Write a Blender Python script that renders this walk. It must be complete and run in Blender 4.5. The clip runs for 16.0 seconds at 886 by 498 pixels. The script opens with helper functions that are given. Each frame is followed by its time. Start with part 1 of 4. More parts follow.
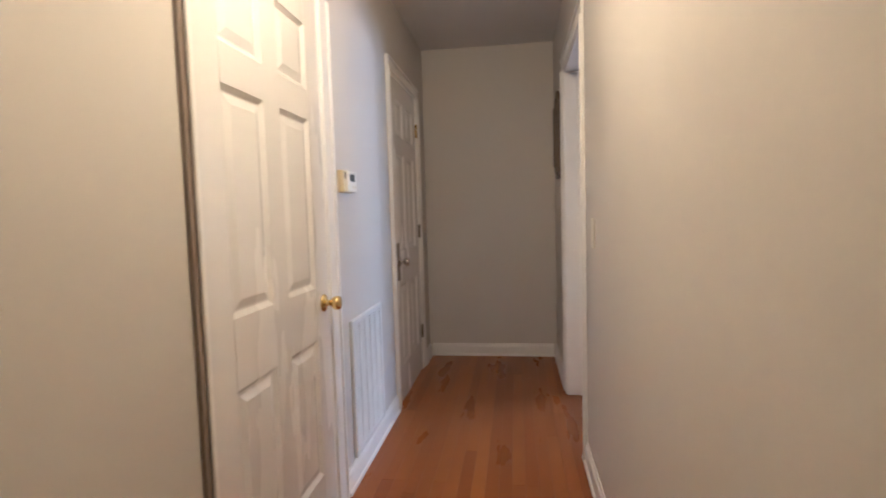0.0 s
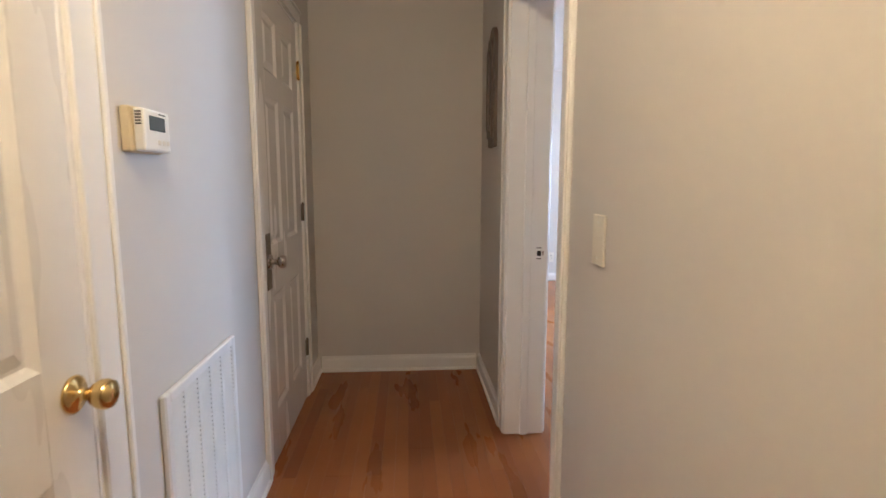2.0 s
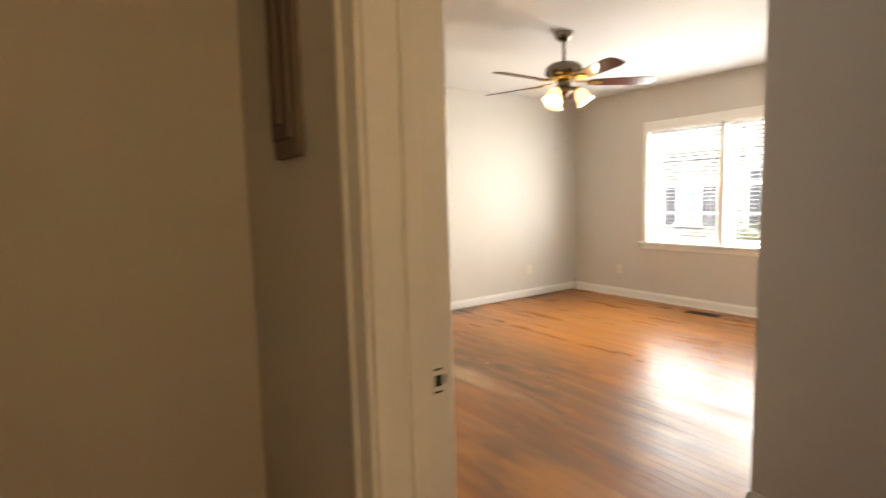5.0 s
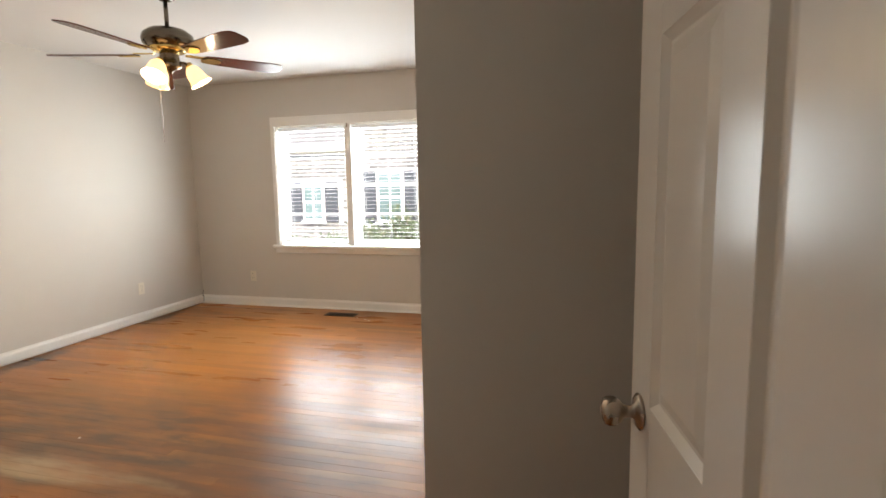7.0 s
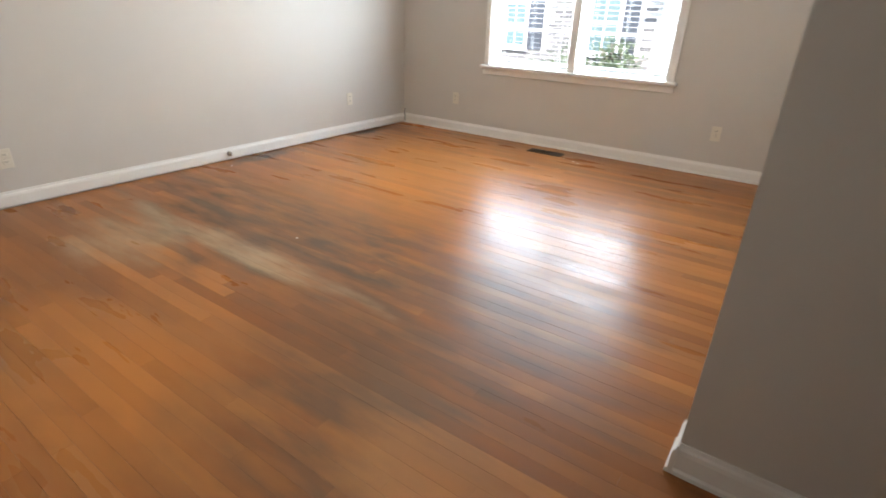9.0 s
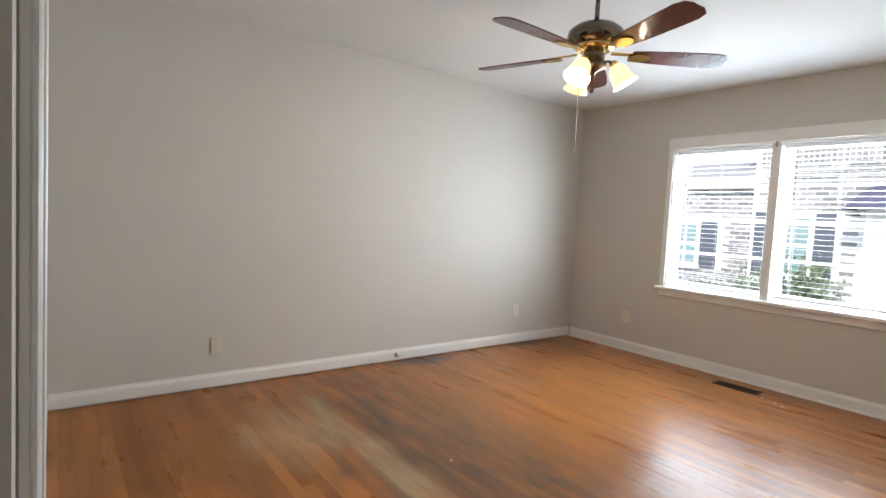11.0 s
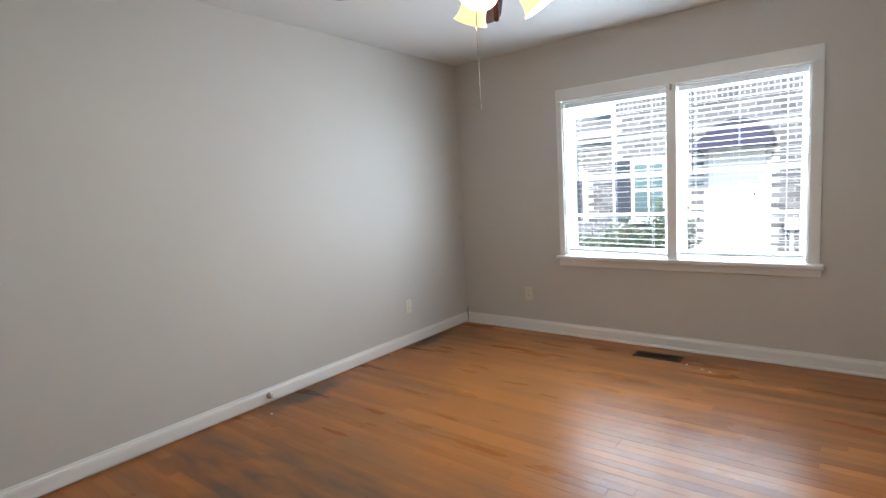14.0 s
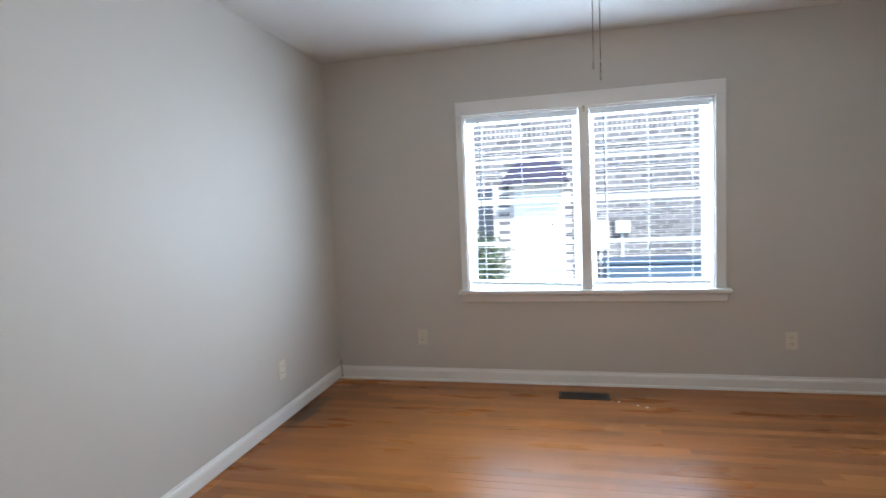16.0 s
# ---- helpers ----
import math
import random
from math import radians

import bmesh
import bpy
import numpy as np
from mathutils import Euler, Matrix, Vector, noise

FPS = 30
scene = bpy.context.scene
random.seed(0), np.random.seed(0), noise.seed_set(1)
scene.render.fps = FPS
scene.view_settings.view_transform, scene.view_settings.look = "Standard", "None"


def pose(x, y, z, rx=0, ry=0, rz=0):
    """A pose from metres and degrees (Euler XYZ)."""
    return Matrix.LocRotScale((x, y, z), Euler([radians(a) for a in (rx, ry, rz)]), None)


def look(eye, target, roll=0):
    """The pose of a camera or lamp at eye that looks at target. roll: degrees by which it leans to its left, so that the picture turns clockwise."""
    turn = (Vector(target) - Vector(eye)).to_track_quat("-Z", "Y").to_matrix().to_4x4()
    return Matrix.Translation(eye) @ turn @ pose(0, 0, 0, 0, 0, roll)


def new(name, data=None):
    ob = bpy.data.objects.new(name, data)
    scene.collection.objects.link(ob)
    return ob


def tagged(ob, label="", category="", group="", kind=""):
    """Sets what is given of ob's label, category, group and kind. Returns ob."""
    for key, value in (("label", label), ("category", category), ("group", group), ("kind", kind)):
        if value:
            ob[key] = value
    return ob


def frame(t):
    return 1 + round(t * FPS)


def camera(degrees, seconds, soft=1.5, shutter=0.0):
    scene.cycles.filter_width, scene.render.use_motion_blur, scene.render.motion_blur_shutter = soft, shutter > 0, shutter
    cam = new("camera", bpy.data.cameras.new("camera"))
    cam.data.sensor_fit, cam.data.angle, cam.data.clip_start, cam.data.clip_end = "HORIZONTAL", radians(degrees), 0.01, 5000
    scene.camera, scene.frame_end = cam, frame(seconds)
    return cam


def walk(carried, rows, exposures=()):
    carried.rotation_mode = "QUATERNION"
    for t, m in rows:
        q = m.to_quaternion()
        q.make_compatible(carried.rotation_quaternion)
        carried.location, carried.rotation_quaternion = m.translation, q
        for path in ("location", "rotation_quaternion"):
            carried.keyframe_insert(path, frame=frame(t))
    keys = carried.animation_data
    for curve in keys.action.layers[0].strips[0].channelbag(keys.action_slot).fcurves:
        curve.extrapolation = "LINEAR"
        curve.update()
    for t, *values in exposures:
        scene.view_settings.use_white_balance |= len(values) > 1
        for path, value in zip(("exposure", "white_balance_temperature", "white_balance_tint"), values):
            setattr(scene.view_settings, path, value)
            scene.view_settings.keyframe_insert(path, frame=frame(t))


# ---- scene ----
cam = camera(81.5, 16.0, soft=1.5, shutter=0.4)
PATH = [
    (0, (0.713, 1.08, 1.158), (0.431, 3.055, 1.019), -1.7),
    (0.5, (0.594, 1.302, 1.187), (0.642, 3.291, 0.983), -2.1),
    (1, (0.556, 1.525, 1.176), (0.758, 3.498, 0.92), -1.6),
    (1.5, (0.594, 1.763, 1.198), (0.781, 3.729, 0.884), -0.5),
    (2, (0.569, 2.016, 1.199), (0.704, 3.994, 0.934), 0.1),
    (2.5, (0.508, 2.32, 1.207), (0.71, 4.292, 0.942), 0.3),
    (3, (0.518, 2.599, 1.205), (0.811, 4.561, 0.949), 0.7),
    (3.5, (0.522, 2.847, 1.215), (0.817, 4.816, 1.031), 1.3),
    (4, (0.408, 3.116, 1.226), (0.793, 5.071, 1.051), -0.4),
    (4.3, (0.368, 3.243, 1.252), (0.964, 5.142, 1.063), -0.5),
    (4.5, (0.404, 3.292, 1.255), (1.138, 5.142, 1.054), -0.7),
    (5, (0.564, 3.414, 1.26), (1.705, 5.044, 1.061), -1.5),
    (5.2, (0.625, 3.446, 1.265), (1.957, 4.927, 1.086), -1.3),
    (7.5, (1.058, 3.876, 1.314), (2.984, 4.34, 1.04), -0.8),
    (8, (1.153, 3.993, 1.271), (3.013, 4.617, 0.882), -0.2),
    (8.5, (1.303, 4.163, 1.219), (2.991, 4.96, 0.5), 2.2),
    (9, (1.343, 4.235, 1.15), (2.837, 5.267, 0.311), 2.0),
    (9.5, (1.354, 4.313, 1.172), (2.802, 5.576, 0.616), 2.4),
    (11.8, (1.477, 4.46, 1.234), (2.535, 6.153, 1.11), 1.7),
    (12, (1.514, 4.483, 1.239), (2.524, 6.201, 1.071), 1.3),
    (12.5, (1.624, 4.507, 1.27), (2.62, 6.229, 1.069), -0.2),
    (13, (1.778, 4.624, 1.289), (2.953, 6.223, 1.041), -0.9),
    (13.5, (1.903, 4.828, 1.294), (3.3, 6.241, 1.074), -1.2),
    (14, (1.916, 5.084, 1.307), (3.474, 6.316, 1.076), -3.4),
    (14.5, (1.973, 5.369, 1.3), (3.617, 6.484, 1.068), -3.6),
    (15, (2.067, 5.656, 1.281), (3.756, 6.704, 1.064), -4.0),
    (15.5, (2.148, 5.945, 1.278), (3.971, 6.75, 1.114), -3.2),
    (16, (2.228, 6.271, 1.297), (4.171, 6.717, 1.142), -2.6),
]
EXPOSURES = [(0, 2.95, 4850, 17), (1.5, 3.0, 4750, 14), (2.5, 3.0, 5600, 13), (3.5, 3.0, 6500, 12), (4.5, 2.6, 7700, 12), (5.0, 2.4, 7800, 12), (7.3, 1.95, 7000, 11), (8.5, 2.25, 6400, 9), (9.5, 2.1, 6200, 9), (12, 1.7, 6200, 9), (14, 1.55, 5900, 8), (16, 1.5, 5600, 8)]
walk(cam, [(t, look(eye, target, roll)) for t, eye, target, roll in PATH], EXPOSURES)

# ---- world, sun and lights ----
SUN_EL, SUN_DIR = radians(42), Vector((-0.8, -0.3, 0.0)).normalized()
world = bpy.data.worlds.new("sky")
scene.world = world
world.use_nodes = True
wn = world.node_tree
sky = wn.nodes.new("ShaderNodeTexSky")
sky.sky_type = "NISHITA"
sky.sun_disc = False
sky.sun_elevation = SUN_EL
sky.sun_rotation = math.atan2(SUN_DIR.x, SUN_DIR.y)
wn.nodes["Background"].inputs["Strength"].default_value = 0.15
wn.links.new(sky.outputs["Color"], wn.nodes["Background"].inputs["Color"])
sun_data = bpy.data.lights.new("sun", "SUN")
sun_data.energy, sun_data.angle, sun_data.color = 3.0, radians(0.5), (1.0, 0.95, 0.88)
sun = new("sun", sun_data)
to_sun = Vector((SUN_DIR.x * math.cos(SUN_EL), SUN_DIR.y * math.cos(SUN_EL), math.sin(SUN_EL)))
sun.matrix_world = look(to_sun * 40, (0, 0, 0))


def lamp(name, place, watts, radius, colour):
    data = bpy.data.lights.new(name, "POINT")
    data.energy, data.shadow_soft_size, data.color = watts, radius, colour
    ob = new(name, data)
    ob.location = place
    return ob


WARM = (1.0, 0.78, 0.52)
HALL_LAMP = 5.8
FAN_LAMP = 2.4
lamp("hall_bulb", (0.5, 2.2, 2.3), HALL_LAMP, 0.09, (1.0, 0.71, 0.36))


# sky light falling in through the window
sky_light = bpy.data.lights.new("window_sky_light", "AREA")
sky_light.shape, sky_light.size, sky_light.size_y = "RECTANGLE", 1.62, 1.24
sky_light.energy, sky_light.color, sky_light.spread = 34.0, (0.8, 0.91, 1.0), radians(175)
new("window_sky_light", sky_light).matrix_world = look((6.025, 6.105, 1.325), (5.025, 6.105, 1.325))

# ---- materials ----
def material(name, colour, rough=0.5, metal=0.0, vary=0.06, scale=3.0, grain=60.0, bump=0.05, specular=0.5, stretch=(1, 1, 1), rough_vary=0.08):
    """A surface with slow stains and fine grain, in metres of the world."""
    m = bpy.data.materials.new(name)
    m.use_nodes = True
    nt = m.node_tree
    b = nt.nodes["Principled BSDF"]
    b.inputs["Metallic"].default_value = metal
    b.inputs["Specular IOR Level"].default_value = specular
    geo = nt.nodes.new("ShaderNodeNewGeometry")
    sc = nt.nodes.new("ShaderNodeVectorMath")
    sc.operation = "MULTIPLY"
    sc.inputs[1].default_value = stretch
    nt.links.new(geo.outputs["Position"], sc.inputs[0])
    big = nt.nodes.new("ShaderNodeTexNoise")
    big.inputs["Scale"].default_value, big.inputs["Detail"].default_value = scale, 4
    fine = nt.nodes.new("ShaderNodeTexNoise")
    fine.inputs["Scale"].default_value, fine.inputs["Detail"].default_value = grain, 3
    for n in (big, fine):
        nt.links.new(sc.outputs[0], n.inputs["Vector"])
    add = nt.nodes.new("ShaderNodeMath")
    add.operation = "MULTIPLY_ADD"
    add.inputs[1].default_value = 0.4
    nt.links.new(fine.outputs["Fac"], add.inputs[0])
    nt.links.new(big.outputs["Fac"], add.inputs[2])
    ramp = nt.nodes.new("ShaderNodeMapRange")
    ramp.inputs["From Min"].default_value, ramp.inputs["From Max"].default_value = 0.4, 1.0
    ramp.inputs["To Min"].default_value, ramp.inputs["To Max"].default_value = 1 - vary, 1 + vary
    nt.links.new(add.outputs[0], ramp.inputs["Value"])
    mul = nt.nodes.new("ShaderNodeVectorMath")
    mul.operation = "SCALE"
    mul.inputs[0].default_value = colour
    nt.links.new(ramp.outputs["Result"], mul.inputs["Scale"])
    nt.links.new(mul.outputs[0], b.inputs["Base Color"])
    rr = nt.nodes.new("ShaderNodeMapRange")
    rr.inputs["To Min"].default_value, rr.inputs["To Max"].default_value = max(0.02, rough - rough_vary), min(1, rough + rough_vary)
    nt.links.new(big.outputs["Fac"], rr.inputs["Value"])
    nt.links.new(rr.outputs["Result"], b.inputs["Roughness"])
    if bump:
        bp = nt.nodes.new("ShaderNodeBump")
        bp.inputs["Strength"].default_value, bp.inputs["Distance"].default_value = bump, 0.004
        nt.links.new(fine.outputs["Fac"], bp.inputs["Height"])
        nt.links.new(bp.outputs["Normal"], b.inputs["Normal"])
    return m


def floor_material():
    """Worn oak strip boards: each board its own tint, grain along y, grey bare patches, long scuffs."""
    m = material("oak_floor", (0.3, 0.12, 0.04), rough=0.3, specular=0.18)
    nt = m.node_tree
    N, L = nt.nodes, nt.links
    b = N["Principled BSDF"]
    geo, info = N.new("ShaderNodeNewGeometry"), N.new("ShaderNodeObjectInfo")

    def stretched(v):
        s = N.new("ShaderNodeVectorMath")
        s.operation = "MULTIPLY"
        s.inputs[1].default_value = v
        L.new(geo.outputs["Position"], s.inputs[0])
        return s.outputs[0]

    def noise_at(v, scale, detail=4):
        n = N.new("ShaderNodeTexNoise")
        n.inputs["Scale"].default_value, n.inputs["Detail"].default_value = scale, detail
        L.new(v, n.inputs["Vector"])
        return n.outputs["Fac"]

    def ranged(v, a, z, lo=0.0, hi=1.0):
        r = N.new("ShaderNodeMapRange")
        for k, x in (("From Min", a), ("From Max", z), ("To Min", lo), ("To Max", hi)):
            r.inputs[k].default_value = x
        L.new(v, r.inputs["Value"])
        return r.outputs["Result"]

    def math_of(op, p, q):
        n = N.new("ShaderNodeMath")
        n.operation = op
        for i, x in enumerate((p, q)):
            if isinstance(x, float):
                n.inputs[i].default_value = x
            else:
                L.new(x, n.inputs[i])
        return n.outputs[0]

    def mixed(f, p, q, kind="MIX"):
        n = N.new("ShaderNodeMix")
        n.data_type, n.blend_type = "RGBA", kind
        if isinstance(f, float):
            n.inputs["Factor"].default_value = f
        else:
            L.new(f, n.inputs["Factor"])
        for k, x in ((6, p), (7, q)):
            if isinstance(x, tuple):
                n.inputs[k].default_value = (*x, 1)
            else:
                L.new(x, n.inputs[k])
        return n.outputs[2]

    def patch(x, y, rx, ry):
        """1 inside a ragged oval on the floor, 0 outside."""
        s = N.new("ShaderNodeVectorMath")
        s.operation = "SUBTRACT"
        s.inputs[1].default_value = (x, y, 0)
        L.new(geo.outputs["Position"], s.inputs[0])
        d = N.new("ShaderNodeVectorMath")
        d.operation = "MULTIPLY"
        d.inputs[1].default_value = (1 / rx, 1 / ry, 0)
        L.new(s.outputs[0], d.inputs[0])
        ln = N.new("ShaderNodeVectorMath")
        ln.operation = "LENGTH"
        L.new(d.outputs[0], ln.inputs[0])
        ragged = math_of("ADD", ln.outputs["Value"], ranged(noise_at(stretched((4, 1.2, 1)), 2.2), 0.2, 0.8, -0.55, 0.55))
        return ranged(ragged, 0.55, 1.25, 1.0, 0.0)

    tint = N.new("ShaderNodeValToRGB")
    tint.color_ramp.elements[0].color, tint.color_ramp.elements[1].color = (0.27, 0.1, 0.028, 1), (0.5, 0.205, 0.055, 1)
    for at, c in ((0.3, (0.355, 0.132, 0.036, 1)), (0.75, (0.42, 0.162, 0.043, 1))):
        tint.color_ramp.elements.new(at).color = c
    L.new(info.outputs["Random"], tint.inputs["Fac"])
    grain = noise_at(stretched((55, 2.0, 1)), 1.6, 6)
    col = mixed(ranged(grain, 0.2, 0.8, 0.0, 0.1), tint.outputs["Color"], (0.2, 0.075, 0.026))
    # broad dulled and darkened stretches along the boards
    drift = ranged(noise_at(stretched((3.2, 0.8, 1)), 1.4, 5), 0.36, 0.7, 0.0, 0.55)
    col = mixed(drift, col, (0.21, 0.1, 0.046))
    # grey, bare, walked-off boards in the middle of the room
    grey = math_of("MAXIMUM", patch(3.1, 6.55, 0.62, 1.15), math_of("MULTIPLY", math_of("MAXIMUM", patch(2.2, 5.2, 0.55, 0.6), patch(2.85, 5.3, 0.7, 0.8)), 0.75))
    grey = math_of("MULTIPLY", grey, ranged(noise_at(stretched((7, 1.3, 1)), 1.7, 5), 0.3, 0.6, 0.4, 1.0))
    col = mixed(grey, col, (0.125, 0.082, 0.054))
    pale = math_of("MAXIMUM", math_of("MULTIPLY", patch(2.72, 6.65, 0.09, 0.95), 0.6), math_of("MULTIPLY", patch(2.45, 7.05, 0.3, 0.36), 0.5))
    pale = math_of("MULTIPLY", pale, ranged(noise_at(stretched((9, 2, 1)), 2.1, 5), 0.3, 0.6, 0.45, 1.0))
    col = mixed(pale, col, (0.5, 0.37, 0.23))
    gold = math_of("MAXIMUM", math_of("MULTIPLY", patch(4.4, 6.7, 1.2, 0.9), 0.35), math_of("MULTIPLY", math_of("MAXIMUM", patch(1.85, 6.0, 0.4, 0.7), patch(2.14, 4.8, 0.16, 0.35)), 0.4))
    col = mixed(gold, col, (0.54, 0.22, 0.05))
    # two ragged ovals of darker board along the north wall
    dark_ovals = math_of("MAXIMUM", patch(3.9, 7.9, 0.3, 0.1), patch(5.25, 7.93, 0.3, 0.07))
    col = mixed(math_of("MULTIPLY", dark_ovals, 0.8), col, (0.06, 0.04, 0.028))
    # hall boards are a deeper red-brown
    hall = ranged(N_x(nt, geo), 1.0, 1.15, 1.0, 0.0)
    col = mixed(math_of("MULTIPLY", hall, 0.45), col, (0.2, 0.055, 0.016))
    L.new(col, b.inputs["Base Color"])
    rough = ranged(noise_at(stretched((5, 0.9, 1)), 1.5, 4), 0.3, 0.7, 0.24, 0.38)
    L.new(math_of("ADD", rough, math_of("MULTIPLY", grey, 0.12)), b.inputs["Roughness"])
    bp = N.new("ShaderNodeBump")
    bp.inputs["Strength"].default_value, bp.inputs["Distance"].default_value = 0.05, 0.001
    L.new(math_of("ADD", grain, noise_at(stretched((20, 3, 1)), 1.1, 3)), bp.inputs["Height"])
    L.new(bp.outputs["Normal"], b.inputs["Normal"])
    return m


def N_x(nt, geo):
    s = nt.nodes.new("ShaderNodeSeparateXYZ")
    nt.links.new(geo.outputs["Position"], s.inputs[0])
    return s.outputs["X"]


def glow_glass(name, colour, strength):
    m = material(name, (0.9, 0.8, 0.62), rough=0.35)
    b = m.node_tree.nodes["Principled BSDF"]
    b.inputs["Emission Color"].default_value, b.inputs["Emission Strength"].default_value = (*colour, 1), strength
    return m


def brick_material(name, dark, light):
    m = material(name, dark, rough=0.85)
    nt = m.node_tree
    geo, ramp = nt.nodes.new("ShaderNodeNewGeometry"), nt.nodes.new("ShaderNodeValToRGB")
    ramp.color_ramp.elements[0].color, ramp.color_ramp.elements[1].color = (*dark, 1), (*light, 1)
    add = nt.nodes.new("ShaderNodeMath")
    info = nt.nodes.new("ShaderNodeObjectInfo")
    nt.links.new(geo.outputs["Random Per Island"], add.inputs[0])
    nt.links.new(info.outputs["Random"], add.inputs[1])
    fr = nt.nodes.new("ShaderNodeMath")
    fr.operation = "FRACT"
    nt.links.new(add.outputs[0], fr.inputs[0])
    nt.links.new(fr.outputs[0], ramp.inputs["Fac"])
    nt.links.new(ramp.outputs["Color"], nt.nodes["Principled BSDF"].inputs["Base Color"])
    return m


PAINT = material("wall_paint", (0.58, 0.545, 0.495), rough=0.55, vary=0.025, scale=1.3, grain=220, bump=0.06, specular=0.35)
CEIL = material("ceiling_paint", (0.74, 0.72, 0.69), rough=0.8, vary=0.02, scale=1.0, grain=160, bump=0.1, specular=0.2)
TRIM = material("trim_paint", (0.79, 0.77, 0.73), rough=0.3, rough_vary=0.03, vary=0.018, scale=5, grain=90, bump=0.05)
TAUPE = material("taupe_strip", (0.26, 0.21, 0.17), rough=0.6, vary=0.06)
DOORP = material("door_paint", (0.76, 0.74, 0.71), rough=0.27, rough_vary=0.02, vary=0.01, scale=4, grain=40, bump=0.07, stretch=(1, 1, 0.2))
OAK = floor_material()
SUBFLOOR = material("subfloor", (0.035, 0.02, 0.012), rough=0.9)
BRASS = material("brass", (0.8, 0.6, 0.24), rough=0.18, metal=1.0, vary=0.08, scale=30, grain=200, bump=0.02)
NICKEL = material("aged_nickel", (0.42, 0.37, 0.32), rough=0.28, metal=1.0, vary=0.1, scale=30, grain=200, bump=0.02)
BRONZE = material("bronze_plate", (0.2, 0.165, 0.13), rough=0.38, metal=0.9, vary=0.12, scale=25, grain=150, bump=0.03)
PEWTER = material("fan_pewter", (0.2, 0.165, 0.125), rough=0.24, metal=1.0, vary=0.1, scale=20, grain=150, bump=0.02)
BLADE = material("fan_blade_wood", (0.085, 0.022, 0.016), rough=0.22, vary=0.25, scale=4, grain=30, bump=0.03, stretch=(1, 1, 1))
PLASTIC = material("white_plastic", (0.78, 0.76, 0.7), rough=0.35, vary=0.02, scale=8, grain=100, bump=0.02)
IVORY = material("ivory_plastic", (0.7, 0.65, 0.54), rough=0.4, vary=0.03, scale=8, grain=100, bump=0.02)
BEIGE_SIDE = material("yellowed_plastic", (0.62, 0.52, 0.33), rough=0.45, vary=0.04, scale=9, grain=90, bump=0.02)
SCREEN = material("lcd_screen", (0.1, 0.12, 0.13), rough=0.15, vary=0.05, bump=0)
DARK = material("dark_void", (0.015, 0.013, 0.012), rough=0.8, bump=0)
GRILLE = material("grille_enamel", (0.72, 0.71, 0.69), rough=0.4, vary=0.05, scale=10, grain=120, bump=0.04)
CARVED = material("carved_dark_wood", (0.11, 0.075, 0.05), rough=0.55, vary=0.35, scale=14, grain=80, bump=0.4, stretch=(1, 1, 0.3))
VENT = material("vent_brown_steel", (0.045, 0.03, 0.022), rough=0.45, metal=0.3, vary=0.2, scale=20, grain=90)
BLIND = material("blind_vinyl", (0.82, 0.83, 0.84), rough=0.4, vary=0.02, bump=0.02)
bn = BLIND.node_tree
translucent, blend = bn.nodes.new("ShaderNodeBsdfTranslucent"), bn.nodes.new("ShaderNodeMixShader")
translucent.inputs["Color"].default_value = (0.8, 0.84, 0.86, 1)
blend.inputs["Fac"].default_value = 0.1
bn.links.new(bn.nodes["Principled BSDF"].outputs[0], blend.inputs[1])
bn.links.new(translucent.outputs[0], blend.inputs[2])
bn.links.new(blend.outputs[0], bn.nodes["Material Output"].inputs["Surface"])
WAND = material("wand_plastic", (0.09, 0.1, 0.11), rough=0.25, bump=0)
SHADE = glow_glass("frosted_shade", (1.0, 0.6, 0.23), 0.55)
FLECK = material("white_fleck", (0.85, 0.85, 0.83), rough=0.7, vary=0.04)
BRICK = brick_material("brick", (0.1, 0.094, 0.094), (0.2, 0.188, 0.184))
MORTAR = material("mortar", (0.55, 0.52, 0.48), rough=0.95, vary=0.1, scale=2, grain=40)
AWNING = material("awning_canvas", (0.04, 0.034, 0.058), rough=0.8, vary=0.12, scale=3, grain=60)
SHUTTER = material("shutter_paint", (0.045, 0.048, 0.06), rough=0.5, vary=0.08)
OUTWHITE = material("exterior_white", (0.78, 0.78, 0.76), rough=0.5, vary=0.05, scale=2)
TEAL = material("window_pane_teal", (0.10, 0.15, 0.16), rough=0.08, vary=0.2, scale=1, bump=0)
GREYBOX = material("meter_grey", (0.5, 0.52, 0.54), rough=0.5, vary=0.06)
BLUEBIN = material("blue_bin", (0.06, 0.09, 0.13), rough=0.5, vary=0.1)
PAVE = material("pale_concrete", (0.5, 0.48, 0.45), rough=0.9, vary=0.12, scale=0.8, grain=20, bump=0.2)
LEAF = brick_material("leaf", (0.05, 0.075, 0.04), (0.12, 0.14, 0.08))
ROOF = material("roof_shingle", (0.16, 0.15, 0.145), rough=0.95, vary=0.2, scale=6, grain=40, bump=0.4)
glass = bpy.data.materials.new("window_glass")
glass.use_nodes = True
gb = glass.node_tree.nodes["Principled BSDF"]
gb.inputs["Base Color"].default_value = (0.97, 0.99, 0.99, 1)
gb.inputs["Roughness"].default_value = 0.0
gb.inputs["Transmission Weight"].default_value = 1.0
gb.inputs["IOR"].default_value = 1.01


